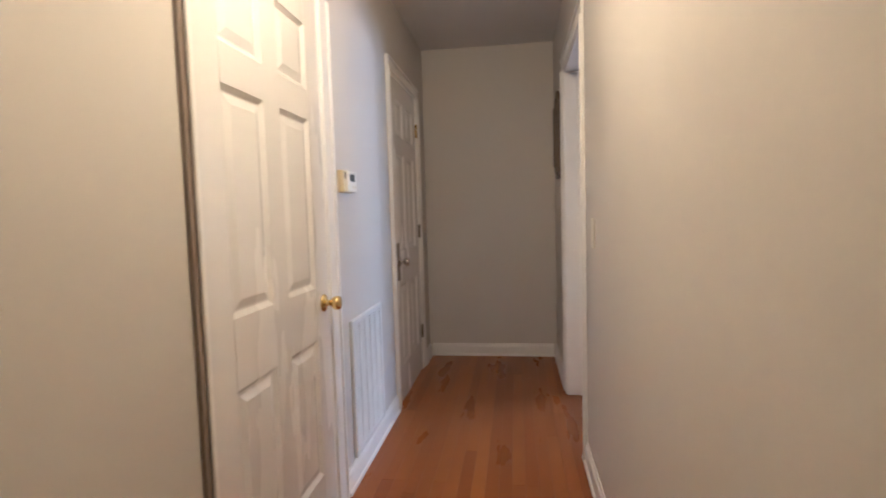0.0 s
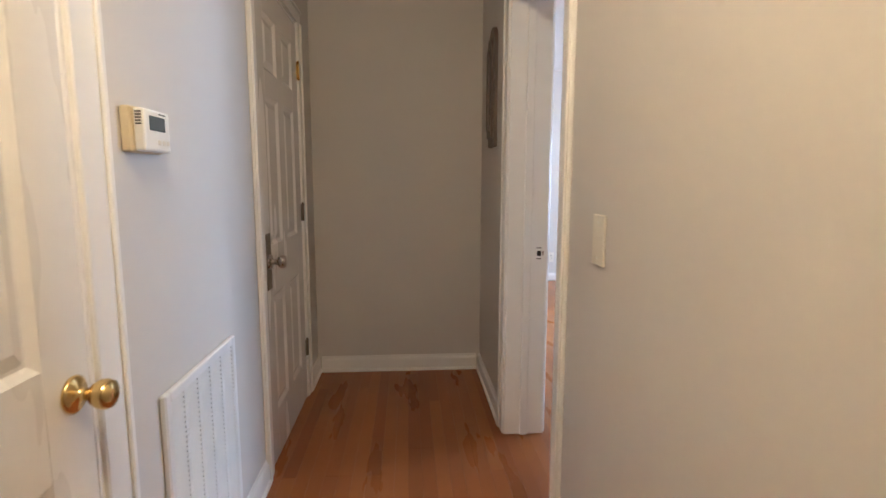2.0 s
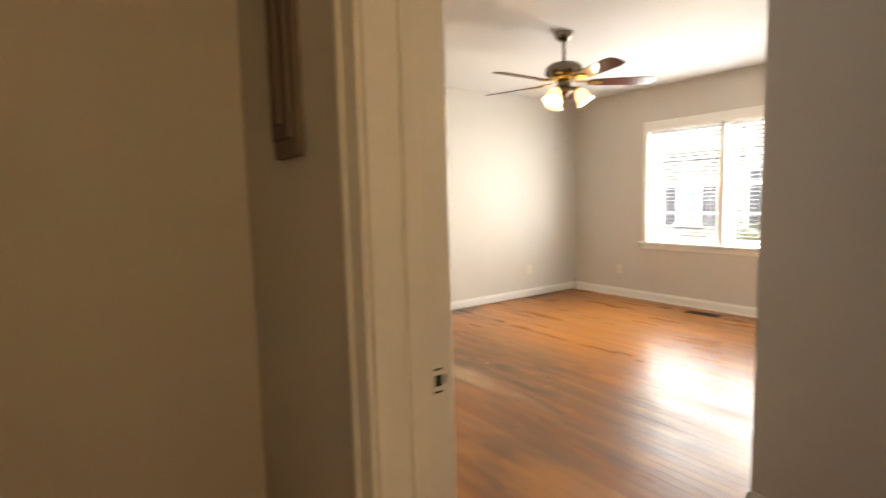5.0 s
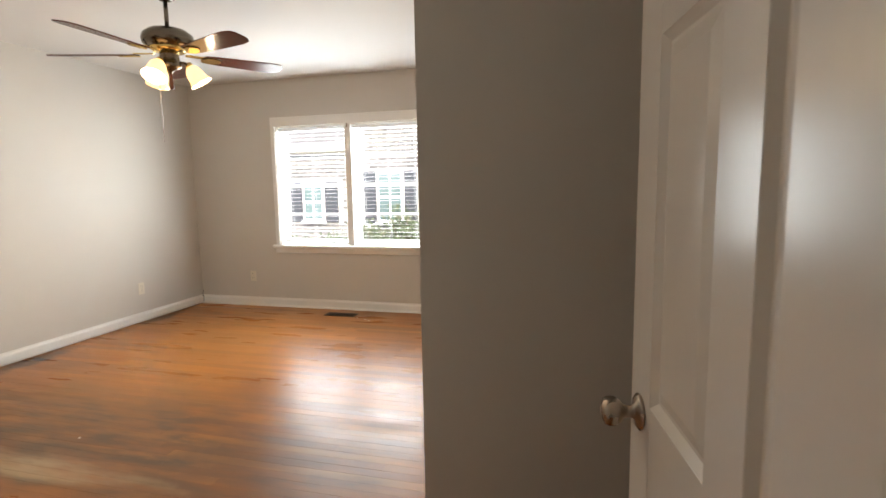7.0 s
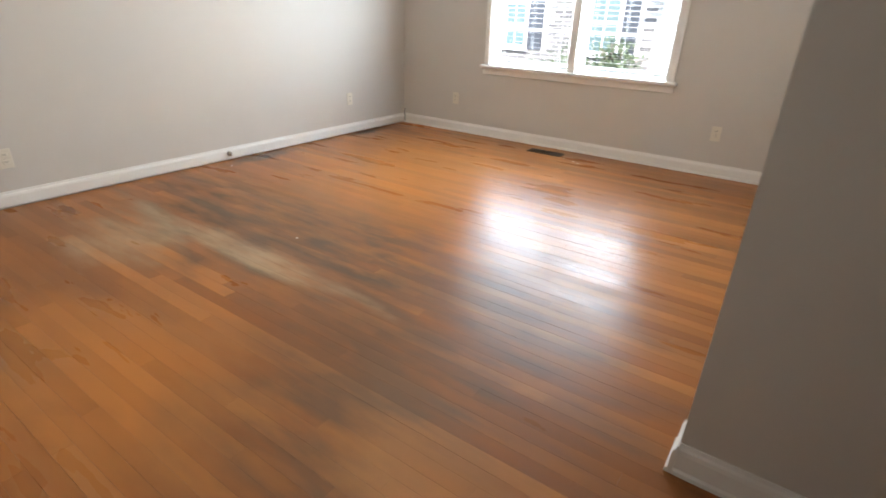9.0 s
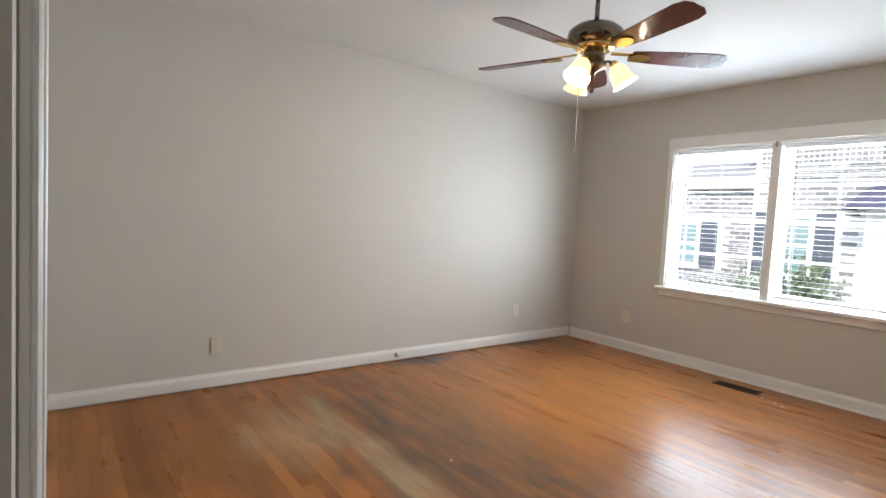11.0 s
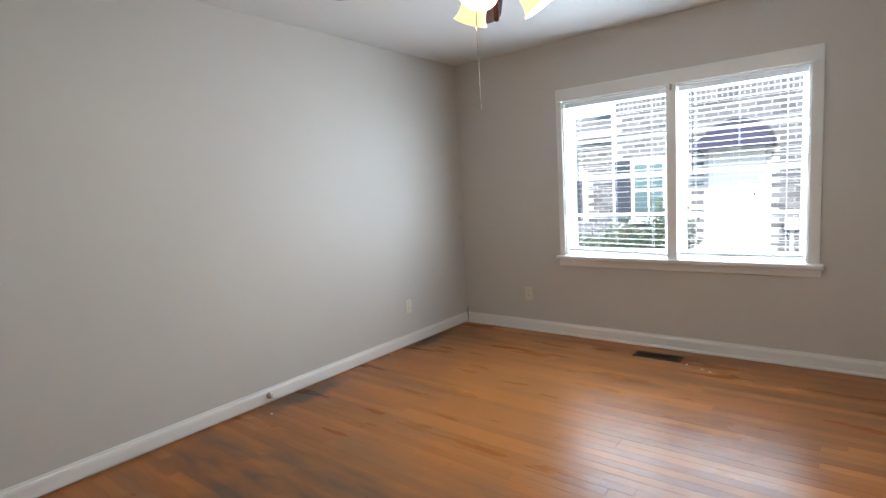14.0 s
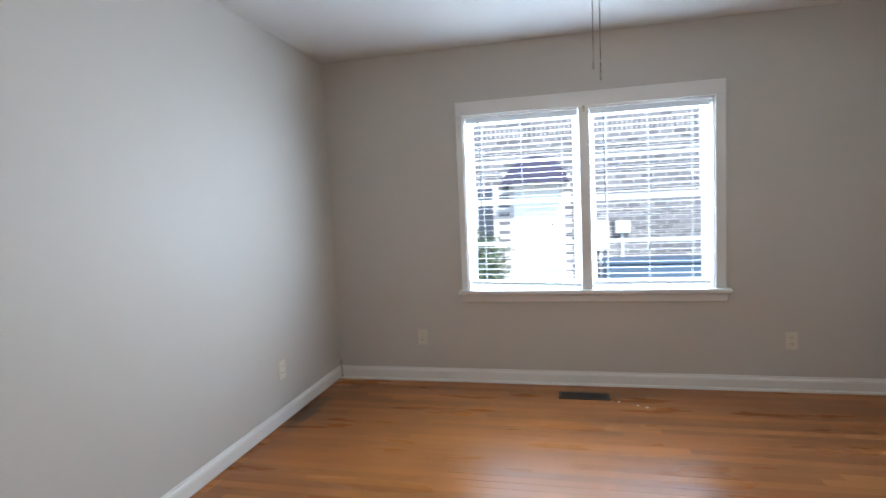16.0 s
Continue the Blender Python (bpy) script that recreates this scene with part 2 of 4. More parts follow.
# ---- mesh helpers ----
def box(bm, x0, x1, y0, y1, z0, z1, bevel=0.0, seg=1):
    made = bmesh.ops.create_cube(bm, size=1.0)["verts"]
    for v in made:
        v.co = Vector(((x0 + x1) / 2 + v.co.x * (x1 - x0), (y0 + y1) / 2 + v.co.y * (y1 - y0), (z0 + z1) / 2 + v.co.z * (z1 - z0)))
    if bevel:
        edges = list({e for v in made for e in v.link_edges})
        made = bmesh.ops.bevel(bm, geom=edges, offset=bevel, segments=seg, affect="EDGES", profile=0.5)["verts"]
    return made


def boxed(*args, **kw):
    bm = bmesh.new()
    box(bm, *args, **kw)
    return bm


def lathe(bm, profile, m, seg=24):
    """Turns (radius, height) pairs about the z axis of the pose m."""
    rings = []
    for r, z in profile:
        rings.append([bm.verts.new(m @ Vector((r * math.cos(a), r * math.sin(a), z))) for a in (2 * math.pi * k / seg for k in range(seg))])
    for p, q in zip(rings, rings[1:]):
        for k in range(seg):
            f = bm.faces.new((p[k], p[(k + 1) % seg], q[(k + 1) % seg], q[k]))
            f.smooth = True
    for ring, flip in ((rings[0], True), (rings[-1], False)):
        if (ring[0].co - ring[seg // 2].co).length > 1e-4:
            bm.faces.new(ring[::-1] if flip else ring)
    return bm


def turned(profile, m, seg=24):
    return lathe(bmesh.new(), profile, m, seg)


def tube(bm, points, radius, seg=8):
    pts = [Vector(p) for p in points]
    for a, b in zip(pts, pts[1:]):
        d = b - a
        lathe(bm, [(radius, 0), (radius, d.length)], Matrix.Translation(a) @ d.to_track_quat("Z", "Y").to_matrix().to_4x4(), seg)
    return bm


def mesh_of(name, bm, mat):
    me = bpy.data.meshes.new(name)
    bmesh.ops.recalc_face_normals(bm, faces=bm.faces)
    bm.to_mesh(me)
    bm.free()
    me.materials.append(mat)
    return me


def part(name, bm, mat, parent=None, label=""):
    ob = new(name, mesh_of(name, bm, mat))
    if parent:
        ob.parent = parent
    if label:
        ob["label"] = label
    return ob


def thing(name, label, category, place=(0, 0, 0), group=""):
    ob = new(name)
    ob.empty_display_size = 0.1
    ob.location = place
    return tagged(ob, label, category, group)


def setting(name, bm, mat, label, category):
    return tagged(part(name, bm, mat), label, category, kind="structure")


def wall(name, axis, a0, a1, s0, s1, holes=(), z0=0.0, z1=2.44, mat=None, label="greige painted plaster wall", category="wall"):
    """A wall from s0 to s1 along the other axis, a0 to a1 thick, with holes (s0, s1, z0, z1)."""
    bm = bmesh.new()
    cuts = sorted({s0, s1, *[v for h in holes for v in h[:2]]})
    for p, q in zip(cuts, cuts[1:]):
        inside = [h for h in holes if h[0] <= p and h[1] >= q]
        spans = [(z0, z1)]
        for h in inside:
            spans = [(a, b) for a, b in ((z0, h[2]), (h[3], z1)) if b - a > 0.001]
        for a, b in spans:
            if axis == "x":
                box(bm, a0, a1, p, q, a, b)
            else:
                box(bm, p, q, a0, a1, a, b)
    bmesh.ops.remove_doubles(bm, verts=bm.verts, dist=1e-5)
    return setting(name, bm, mat or PAINT, label, category)


# ---- plan ----
HX, HEND, HBACK = 1.02, 5.18, -2.0
BX, EX, NY, SY = 1.20, 5.935, 8.0, 4.15
CX = 1.36
PX, PY = 2.60, 4.29
H = 2.44
D1 = (2.14, 2.95, 1.97)
D2 = (4.035, 4.81, 2.0)
D3 = (3.49, 4.32, 2.0)
D4 = (5.2, 5.95, 1.97)
W = (5.27, 6.94, 0.69, 1.955)

wall("wall_hall_west", "x", -0.12, 0.0, HBACK, 8.12, [(D1[0], D1[1], 0, D1[2]), (D2[0], D2[1], 0, D2[2])])
wall("wall_hall_end", "y", HEND, HEND + 0.12, 0.0, HX)
wall("wall_room_west", "x", HX, BX, HBACK, 5.30, [(D3[0], D3[1], 0, D3[2])])
wall("wall_closet_side", "x", BX + 0.002, CX, 5.06, NY, [(D4[0], D4[1], 0, D4[2])])
wall("wall_hall_back", "y", HBACK - 0.12, HBACK, -0.12, BX)
wall("wall_room_north", "y", NY, NY + 0.12, -0.12, EX + 0.2)
wall("wall_room_south", "y", SY - 0.12, SY, PX + 0.12, EX)
wall("wall_window", "x", EX, EX + 0.2, SY - 0.12, NY, [W])
wall("wall_partition", "x", PX, PX + 0.12, 3.3, PY)
wall("wall_nook_south", "y", 3.18, 3.3, BX, PX + 0.12)
for nm, x0, x1, y0, y1 in (("closet_1", -0.9, -0.80, D1[0] - 0.3, D1[1] + 0.3), ("closet_2", -0.9, -0.80, D2[0] - 0.1, D2[1] + 0.3)):
    wall("wall_" + nm, "x", x0, x1, y0, y1)
setting("ceiling", boxed(-0.92, EX + 0.2, HBACK - 0.12, NY + 0.12, H, H + 0.14), CEIL, "matt off-white painted ceiling", "ceiling")
setting("subfloor", boxed(-0.92, EX, HBACK, NY, -0.2, -0.012), SUBFLOOR, "dark subfloor seen between the boards", "floor")


# ---- trim ----
def baseboard(name, axis, face, s0, s1, side, lift=0.0):
    """A moulded baseboard with a shoe along a wall face; side is the way the face looks."""
    prof = [(0, 0), (0.022, 0), (0.021, 0.012), (0.014, 0.018), (0.014, 0.07), (0.011, 0.082), (0.006, 0.088), (0.004, 0.1), (0, 0.1)]
    if lift:
        prof = [(0, lift), (0.014, lift)] + prof[4:]
    bm = bmesh.new()
    rings = []
    for s in (s0, s1):
        rings.append([bm.verts.new((face + side * d, s, z) if axis == "x" else (s, face + side * d, z)) for d, z in prof])
    for k in range(len(prof)):
        bm.faces.new((rings[0][k], rings[0][(k + 1) % len(prof)], rings[1][(k + 1) % len(prof)], rings[1][k]))
    bm.faces.new(rings[0])
    bm.faces.new(rings[1])
    return setting(name, bm, TRIM, "white painted moulded wooden baseboard", "baseboard")


baseboard("baseboard", "x", 0.0, HBACK, D1[0] - 0.026, 1)
baseboard("baseboard", "x", 0.0, 3.05, 3.965, 1)
baseboard("baseboard", "x", 0.0, 4.885, HEND, 1)
baseboard("baseboard", "y", HEND, 0.022, HX - 0.022, -1)
baseboard("baseboard", "x", HX, HBACK, 3.475, -1)
baseboard("baseboard", "x", HX, 4.385, HEND, -1)
baseboard("baseboard", "y", NY, CX + 0.016, EX - 0.016, -1, 0.013)
baseboard("baseboard", "x", EX, SY, NY, -1)
baseboard("baseboard", "x", CX, D4[1] + 0.07, NY, 1, 0.013)
baseboard("baseboard", "x", CX, 5.06, D4[0] - 0.07, 1)
baseboard("baseboard", "x", PX, 3.3, PY, -1)
baseboard("baseboard", "y", PY, PX - 0.02, PX + 0.12, 1)
baseboard("baseboard", "y", SY, PX + 0.12, EX, 1)
baseboard("baseboard", "y", 3.3, BX, PX - 0.02, 1)


def casing_profile(bm, axis_face, side, y0, y1, z0, z1):
    """A casing board with a proud back band, on a wall of constant x."""
    box(bm, *sorted((axis_face, axis_face + side * 0.014)), y0, y1, z0, z1, bevel=0.003)


def door_frame(name, faces, d, wide=0.065, near=None):
    """Jambs, stops, head and casings round an opening in a wall of constant x."""
    x0, x1 = faces
    y0, y1, top = d
    frame_ob = thing(name, "white painted wooden door frame with moulded casing", "door frame", ((x0 + x1) / 2, (y0 + y1) / 2, 0))
    frame_ob["kind"] = "structure"
    inv = Matrix.Translation(-frame_ob.location)

    def add(nm, bm):
        bmesh.ops.transform(bm, matrix=inv, verts=bm.verts)
        part(nm, bm, TRIM, frame_ob)

    add("jamb", boxed(x0 - 0.004, x1 + 0.004, y0 - 0.002, y0 + 0.018, 0, top, bevel=0.002))
    add("jamb", boxed(x0 - 0.004, x1 + 0.004, y1 - 0.018, y1 + 0.002, 0, top, bevel=0.002))
    add("head", boxed(x0 - 0.004, x1 + 0.004, y0 + 0.018, y1 - 0.018, top - 0.018, top + 0.002, bevel=0.002))
    for face, side in ((x0, -1), (x1, 1)):
        for a, b in ((y0 - (near or wide), y0 + 0.006), (y1 - 0.006, y1 + wide)):
            bm = bmesh.new()
            casing_profile(bm, face, side, a, b, 0, top)
            lo, hi = (a, a + 0.016) if a < y0 - 0.01 else (b - 0.016, b)
            box(bm, *sorted((face + side * 0.013, face + side * 0.022)), lo, hi, 0, top, bevel=0.003)
            add("casing", bm)
        bm = bmesh.new()
        casing_profile(bm, face, side, y0 - (near or wide), y1 + wide, top - 0.004, top + wide)
        box(bm, *sorted((face + side * 0.013, face + side * 0.022)), y0 - (near or wide), y1 + wide, top + wide - 0.016, top + wide, bevel=0.003)
        add("head_casing", bm)
    return frame_ob, add


f1, add1 = door_frame("door_frame_1", (-0.12, 0.0), D1, wide=0.08, near=0.001)
# thin dark taupe strip along the near edge of the hall door
setting("trim", boxed(-0.001, 0.012, D1[0] - 0.024, D1[0] - 0.002, 0, D1[2], bevel=0.002), TAUPE, "narrow dark taupe strip beside the hall door", "trim")
f2, add2 = door_frame("door_frame_2", (-0.12, 0.0), D2, wide=0.065)
f3, add3 = door_frame("door_frame_3", (HX, BX), D3, wide=0.07)
f4, add4 = door_frame("door_frame_4", (BX + 0.002, CX), D4, wide=0.065)
add3("stop", boxed(1.09, 1.125, D3[1] - 0.03, D3[1] - 0.018, 0, D3[2] - 0.018, bevel=0.002))
add3("stop", boxed(1.09, 1.125, D3[0] + 0.018, D3[0] + 0.03, 0, D3[2] - 0.018, bevel=0.002))
add4("stop", boxed(CX - 0.085, CX - 0.055, D4[1] - 0.03, D4[1] - 0.018, 0, D4[2] - 0.018, bevel=0.002))


def strike_plate(x, y, z):
    s = thing("strike_plate", "painted steel strike plate with dark latch hole in door jamb", "strike plate", (x, y, z))
    part("plate", boxed(-0.016, 0.016, -0.0025, 0, -0.03, 0.03, bevel=0.001), TRIM, s)
    part("latch_hole", boxed(-0.009, 0.009, -0.0045, -0.0015, -0.012, 0.012), DARK, s, "dark latch hole")
    part("screw", boxed(-0.012, 0.01, -0.0035, -0.001, 0.023, 0.027), DARK, s)
    part("screw", boxed(-0.012, 0.01, -0.0035, -0.001, -0.027, -0.023), DARK, s)
    part("lip", boxed(0.014, 0.022, -0.003, 0.001, -0.01, 0.01, bevel=0.001), NICKEL, s, "worn metal lip")


strike_plate(1.163, D3[1] - 0.018, 0.87)
strike_plate(1.33, D4[1] - 0.018, 0.88)


# ---- doors ----
def panel_door(name, width, height, rails, label, two_sided=True):
    """A six-panel leaf: its hinge edge on the z axis, the leaf along +x, its face towards +y."""
    d = thing(name, label, "door")
    t, stile, mull = 0.035, 0.115, 0.1
    cols = [(stile, (width - mull) / 2), ((width + mull) / 2, width - stile)]
    bm = bmesh.new()
    box(bm, 0.01, width - 0.01, -t + 0.012, -0.012, 0.014, height - 0.004)
    for a, b in ((0, stile), (width - stile, width)):
        box(bm, a, b, -t, 0, 0.01, height, bevel=0.002)
    levels = [0.01] + [z for r in rails for z in r] + [height]
    for a, b in zip(levels[::2], levels[1::2]):
        box(bm, stile, width - stile, -t, 0, a, b)
    for a, b in rails:
        box(bm, cols[0][1], cols[1][0], -t, 0, a, b)
    part("leaf", bm, DOORP, d)
    for x0, x1 in cols:
        for z0, z1 in rails:
            bm = bmesh.new()
            for face, s in ((0.0, 1), (-t, -1)):
                rings = []
                for inset, depth in ((0.0, 0.001), (0.014, 0.0105), (0.02, 0.0105), (0.044, 0.003)):
                    rings.append([bm.verts.new((x, face - s * depth, z)) for x, z in ((x0 + inset, z0 + inset), (x1 - inset, z0 + inset), (x1 - inset, z1 - inset), (x0 + inset, z1 - inset))])
                for p, q in zip(rings, rings[1:]):
                    for k in range(4):
                        bm.faces.new((p[k], p[(k + 1) % 4], q[(k + 1) % 4], q[k]))
                bm.faces.new(rings[-1])
            part("panel", bm, DOORP, d)
    return d


def knob(parent, x, y, z, mat, side=1, big=0.026, label=""):
    m = Matrix.Translation((x, y, z)) @ pose(0, 0, 0, -90 * side, 0, 0)
    prof = [(0.032, 0), (0.033, 0.004), (0.028, 0.008), (0.014, 0.011), (0.0105, 0.018), (0.012, 0.03), (0.02, 0.036), (big, 0.045), (big * 1.04, 0.055), (big * 0.9, 0.064), (0.012, 0.068), (0.0001, 0.068)]
    k = part("door_knob", turned(prof, m), mat, parent, label)
    return k


def hinge(parent, x, y, z, mat, label):
    bm = turned([(0.006, -0.045), (0.006, 0.045)], Matrix.Translation((x, y + 0.006, z)), 10)
    lathe(bm, [(0.0075, 0.045), (0.004, 0.052), (0.0001, 0.053)], Matrix.Translation((x, y + 0.006, z)), 10)
    box(bm, x - 0.02, x + 0.02, y - 0.001, y + 0.002, z - 0.044, z + 0.044, bevel=0.0008)
    part("hinge", bm, mat, parent, label)


# shut door with the brass knob: hinge edge at the near end, face to the hall
d1 = panel_door("door_1", D1[1] - D1[0] - 0.042, D1[2] - 0.024, [(0.22, 0.72), (0.905, 1.495), (1.597, 1.82)], "white six-panel hall door with brass knob, shut")
d1.matrix_basis = pose(0.004, D1[1] - 0.021, 0, 0, 0, -90)
knob(d1, 0.047, 0.0, 0.84, BRASS, 1, 0.025, "polished brass knob")
part("latch_plate", boxed(-0.001, 0.001, -0.03, -0.006, 0.81, 0.87), BRASS, d1, "brass latch plate")

d2 = panel_door("door_2", D2[1] - D2[0] - 0.042, D2[2] - 0.024, [(0.22, 0.72), (0.93, 1.535), (1.635, 1.86)], "white six-panel closet door with nickel knob, shut")
d2.matrix_basis = pose(0.004, D2[1] - 0.021, 0, 0, 0, -90)
w2 = D2[1] - D2[0] - 0.042
part("back_plate", boxed(w2 - 0.092, w2 - 0.03, -0.001, 0.004, 0.755, 0.985, bevel=0.0015), BRONZE, d2, "dark bronze rectangular back plate")
knob(d2, w2 - 0.062, 0.004, 0.87, NICKEL, 1, 0.026, "aged nickel knob")
for z, mm, lb in ((1.75, BRASS, "bright brass hinge"), (1.03, BRONZE, "dull bronze hinge"), (0.29, BRONZE, "dull bronze hinge")):
    hinge(d2, 0.0, 0.004, z, mm, lb)

d3 = panel_door("door_3", D3[1] - D3[0] - 0.05, D3[2] - 0.024, [(0.22, 0.72), (0.93, 1.535), (1.635, 1.86)], "white glossy six-panel bedroom door standing open")
d3.matrix_basis = pose(BX + 0.018, D3[0] + 0.065, 0, 0, 0, 9)
w3 = D3[1] - D3[0] - 0.05
knob(d3, w3 - 0.062, 0.0, 0.9, NICKEL, 1, 0.026, "aged nickel knob")
knob(d3, w3 - 0.062, -0.035, 0.9, NICKEL, -1, 0.026, "aged nickel knob")
for z in (1.75, 1.03, 0.29):
    hinge(d3, 0.0, 0.0, z, BRONZE, "painted hinge")

# ---- hall things ----
g = thing("return_air_grille", "white enamelled steel return air grille on wall", "vent grille", (0.0, 3.408, 0.408))
hw, hh = 0.238, 0.302
bm = bmesh.new()
for a in ((-hw, -hw + 0.028, -hh, hh), (hw - 0.028, hw, -hh, hh)):
    box(bm, 0, 0.016, a[0], a[1], a[2], a[3], bevel=0.004)
for a in ((-hh, -hh + 0.028), (hh - 0.028, hh)):
    box(bm, 0, 0.0155, -hw + 0.026, hw - 0.026, a[0], a[1], bevel=0.004)
part("grille_frame", bm, GRILLE, g)
part("dark_backing", boxed(0.0005, 0.002, -hw + 0.02, hw - 0.02, -hh + 0.02, hh - 0.02), DARK, g, "dark duct opening")
for k in range(1, 5):
    y = -hw + 0.028 + (2 * hw - 0.056) * k / 5
    part("mullion_bar", boxed(0.003, 0.0125, y - 0.009, y + 0.009, -hh + 0.027, hh - 0.027, bevel=0.001), GRILLE, g)
slat_bm = boxed(-0.0075, 0.0075, -hw + 0.027, hw - 0.027, -0.0007, 0.0007)
slat_me = mesh_of("slat", slat_bm, GRILLE)
count = 42
for k in range(count):
    s = new("slat", slat_me)
    s.parent = g
    s.matrix_basis = pose(0.0075, 0, -hh + 0.034 + (2 * hh - 0.068) * k / (count - 1), 0, 38, 0)

t0 = thing("thermostat", "white and yellowed plastic wall thermostat with grey display", "thermostat", (0.0, 3.172, 1.3))
part("base_plate", boxed(0, 0.022, -0.074, 0.054, -0.046, 0.046, bevel=0.004), BEIGE_SIDE, t0, "yellowed beige plastic base")
part("cover", boxed(0.02, 0.043, -0.062, 0.05, -0.043, 0.043, bevel=0.005, seg=2), PLASTIC, t0)
part("display", boxed(0.042, 0.0442, -0.042, 0.025, 0.0, 0.03, bevel=0.001), SCREEN, t0, "dark grey display")
for k in range(3):
    part("button", boxed(0.042, 0.0448, -0.01 + 0.02 * k, 0.003 + 0.02 * k, -0.028, -0.018, bevel=0.0015), IVORY, t0)
part("lettering_bar", boxed(0.0428, 0.0434, 0.0, 0.03, 0.0345, 0.037), DARK, t0, "small grey maker's mark bar")
for k in range(5):
    part("air_slot", boxed(0.026, 0.037, -0.0635, -0.0605, 0.01 + 0.006 * k, 0.0125 + 0.006 * k), DARK, t0)

sw = thing("light_switch", "ivory plastic blank switch plate on hall wall", "switch plate", (HX, 3.19, 1.06))
part("plate", boxed(-0.006, 0, -0.036, 0.036, -0.06, 0.06, bevel=0.0025, seg=2), IVORY, sw)
for z in (-0.042, 0.042):
    part("screw", turned([(0.0035, 0), (0.0025, 0.001), (0.0001, 0.0011)], Matrix.Translation((-0.006, 0, z)) @ pose(0, 0, 0, 0, -90, 0), 10), TRIM, sw)

# carved wooden plaque with an arched top
pl = thing("wall_plaque", "dark carved wooden wall plaque with arched top", "wall decor", (HX, 4.73, 1.37))


def outline(half, tall, wob):
    pts = []
    n = 14
    for k in range(n + 1):
        z = (tall - half) * k / n
        pts.append((half * (1 + wob * math.sin(z * 38)), z))
    for k in range(1, 12):
        a = math.pi * k / 12
        pts.append((half * math.cos(a), tall - half + half * math.sin(a)))
    for k in range(n, -1, -1):
        z = (tall - half) * k / n
        pts.append((-half * (1 + wob * math.sin(z * 38)), z))
    return pts


def plate_of(points, x0, x1, zoff=0.0):
    bm = bmesh.new()
    a = [bm.verts.new((x0, y, z + zoff)) for y, z in points]
    b = [bm.verts.new((x1, y * 0.93, z * 0.985 + zoff + 0.004)) for y, z in points]
    bm.faces.new(a)
    bm.faces.new(b[::-1])
    for k in range(len(a)):
        bm.faces.new((a[k], a[(k + 1) % len(a)], b[(k + 1) % len(a)], b[k]))
    return bm


part("back_board", plate_of(outline(0.092, 0.60, 0.03), 0.0, -0.018), CARVED, pl)
part("raised_panel", plate_of(outline(0.066, 0.50, 0.02), -0.017, -0.03, 0.045), CARVED, pl)
part("centre_rib", plate_of(outline(0.026, 0.4, 0.08), -0.028, -0.04, 0.08), CARVED, pl)

# round ceiling light of the hall
hl = thing("ceiling_light", "round frosted glass hall ceiling light, lit", "ceiling light", (0.5, 2.2, H))
part("base", turned([(0.13, 0), (0.13, -0.025), (0.12, -0.03)], Matrix(), 32), BRASS, hl)
part("bowl_rim", turned([(0.125, -0.03), (0.128, -0.04), (0.125, -0.05)], Matrix(), 32), PLASTIC, hl)


sl = thing("ceiling_light", "round frosted glass ceiling light of the side room, lit", "ceiling light", (0.6, 5.6, H))
part("base", turned([(0.13, 0), (0.13, -0.025), (0.12, -0.03)], Matrix(), 32), BRASS, sl)
lamp("side_room_bulb", (0.6, 5.6, 2.3), 4.0, 0.09, (1.0, 0.8, 0.55))

# ---- window ----
win = thing("window_1", "white double window with wooden casing, mullion and sill", "window", (EX, 6.1, 0.0))
win["kind"] = "structure"
WY = 6.1


def wpart(nm, x0, x1, y0, y1, z0, z1, mat=None, parent=None, label="", bevel=0.003):
    return part(nm, boxed(x0, x1, y0 - WY, y1 - WY, z0, z1, bevel=bevel), mat or TRIM, parent or win, label)


wpart("casing", -0.018, 0, W[0] - 0.06, W[0] + 0.004, W[2], W[3])
wpart("casing", -0.018, 0, W[1] - 0.004, W[1] + 0.045, W[2], W[3])
wpart("head_casing", -0.02, 0, W[0] - 0.06, W[1] + 0.045, W[3] - 0.002, W[3] + 0.095)
wpart("sill", -0.055, 0.2, W[0] - 0.085, W[1] + 0.07, W[2] - 0.028, W[2] + 0.002, bevel=0.006)
wpart("apron", -0.016, 0, W[0] - 0.07, W[1] + 0.055, W[2] - 0.085, W[2] - 0.028)
wpart("mullion_post", -0.012, 0.19, 6.06, 6.13, W[2] + 0.002, W[3] - 0.002)
wpart("jamb_liner", 0.0, 0.19, W[0], W[0] + 0.015, W[2] + 0.002, W[3], bevel=0.001)
wpart("jamb_liner", 0.0, 0.19, W[1] - 0.015, W[1], W[2] + 0.002, W[3], bevel=0.001)
wpart("head_liner", 0.0, 0.19, W[0], W[1], W[3] - 0.015, W[3], bevel=0.001)
MEET = 1.325
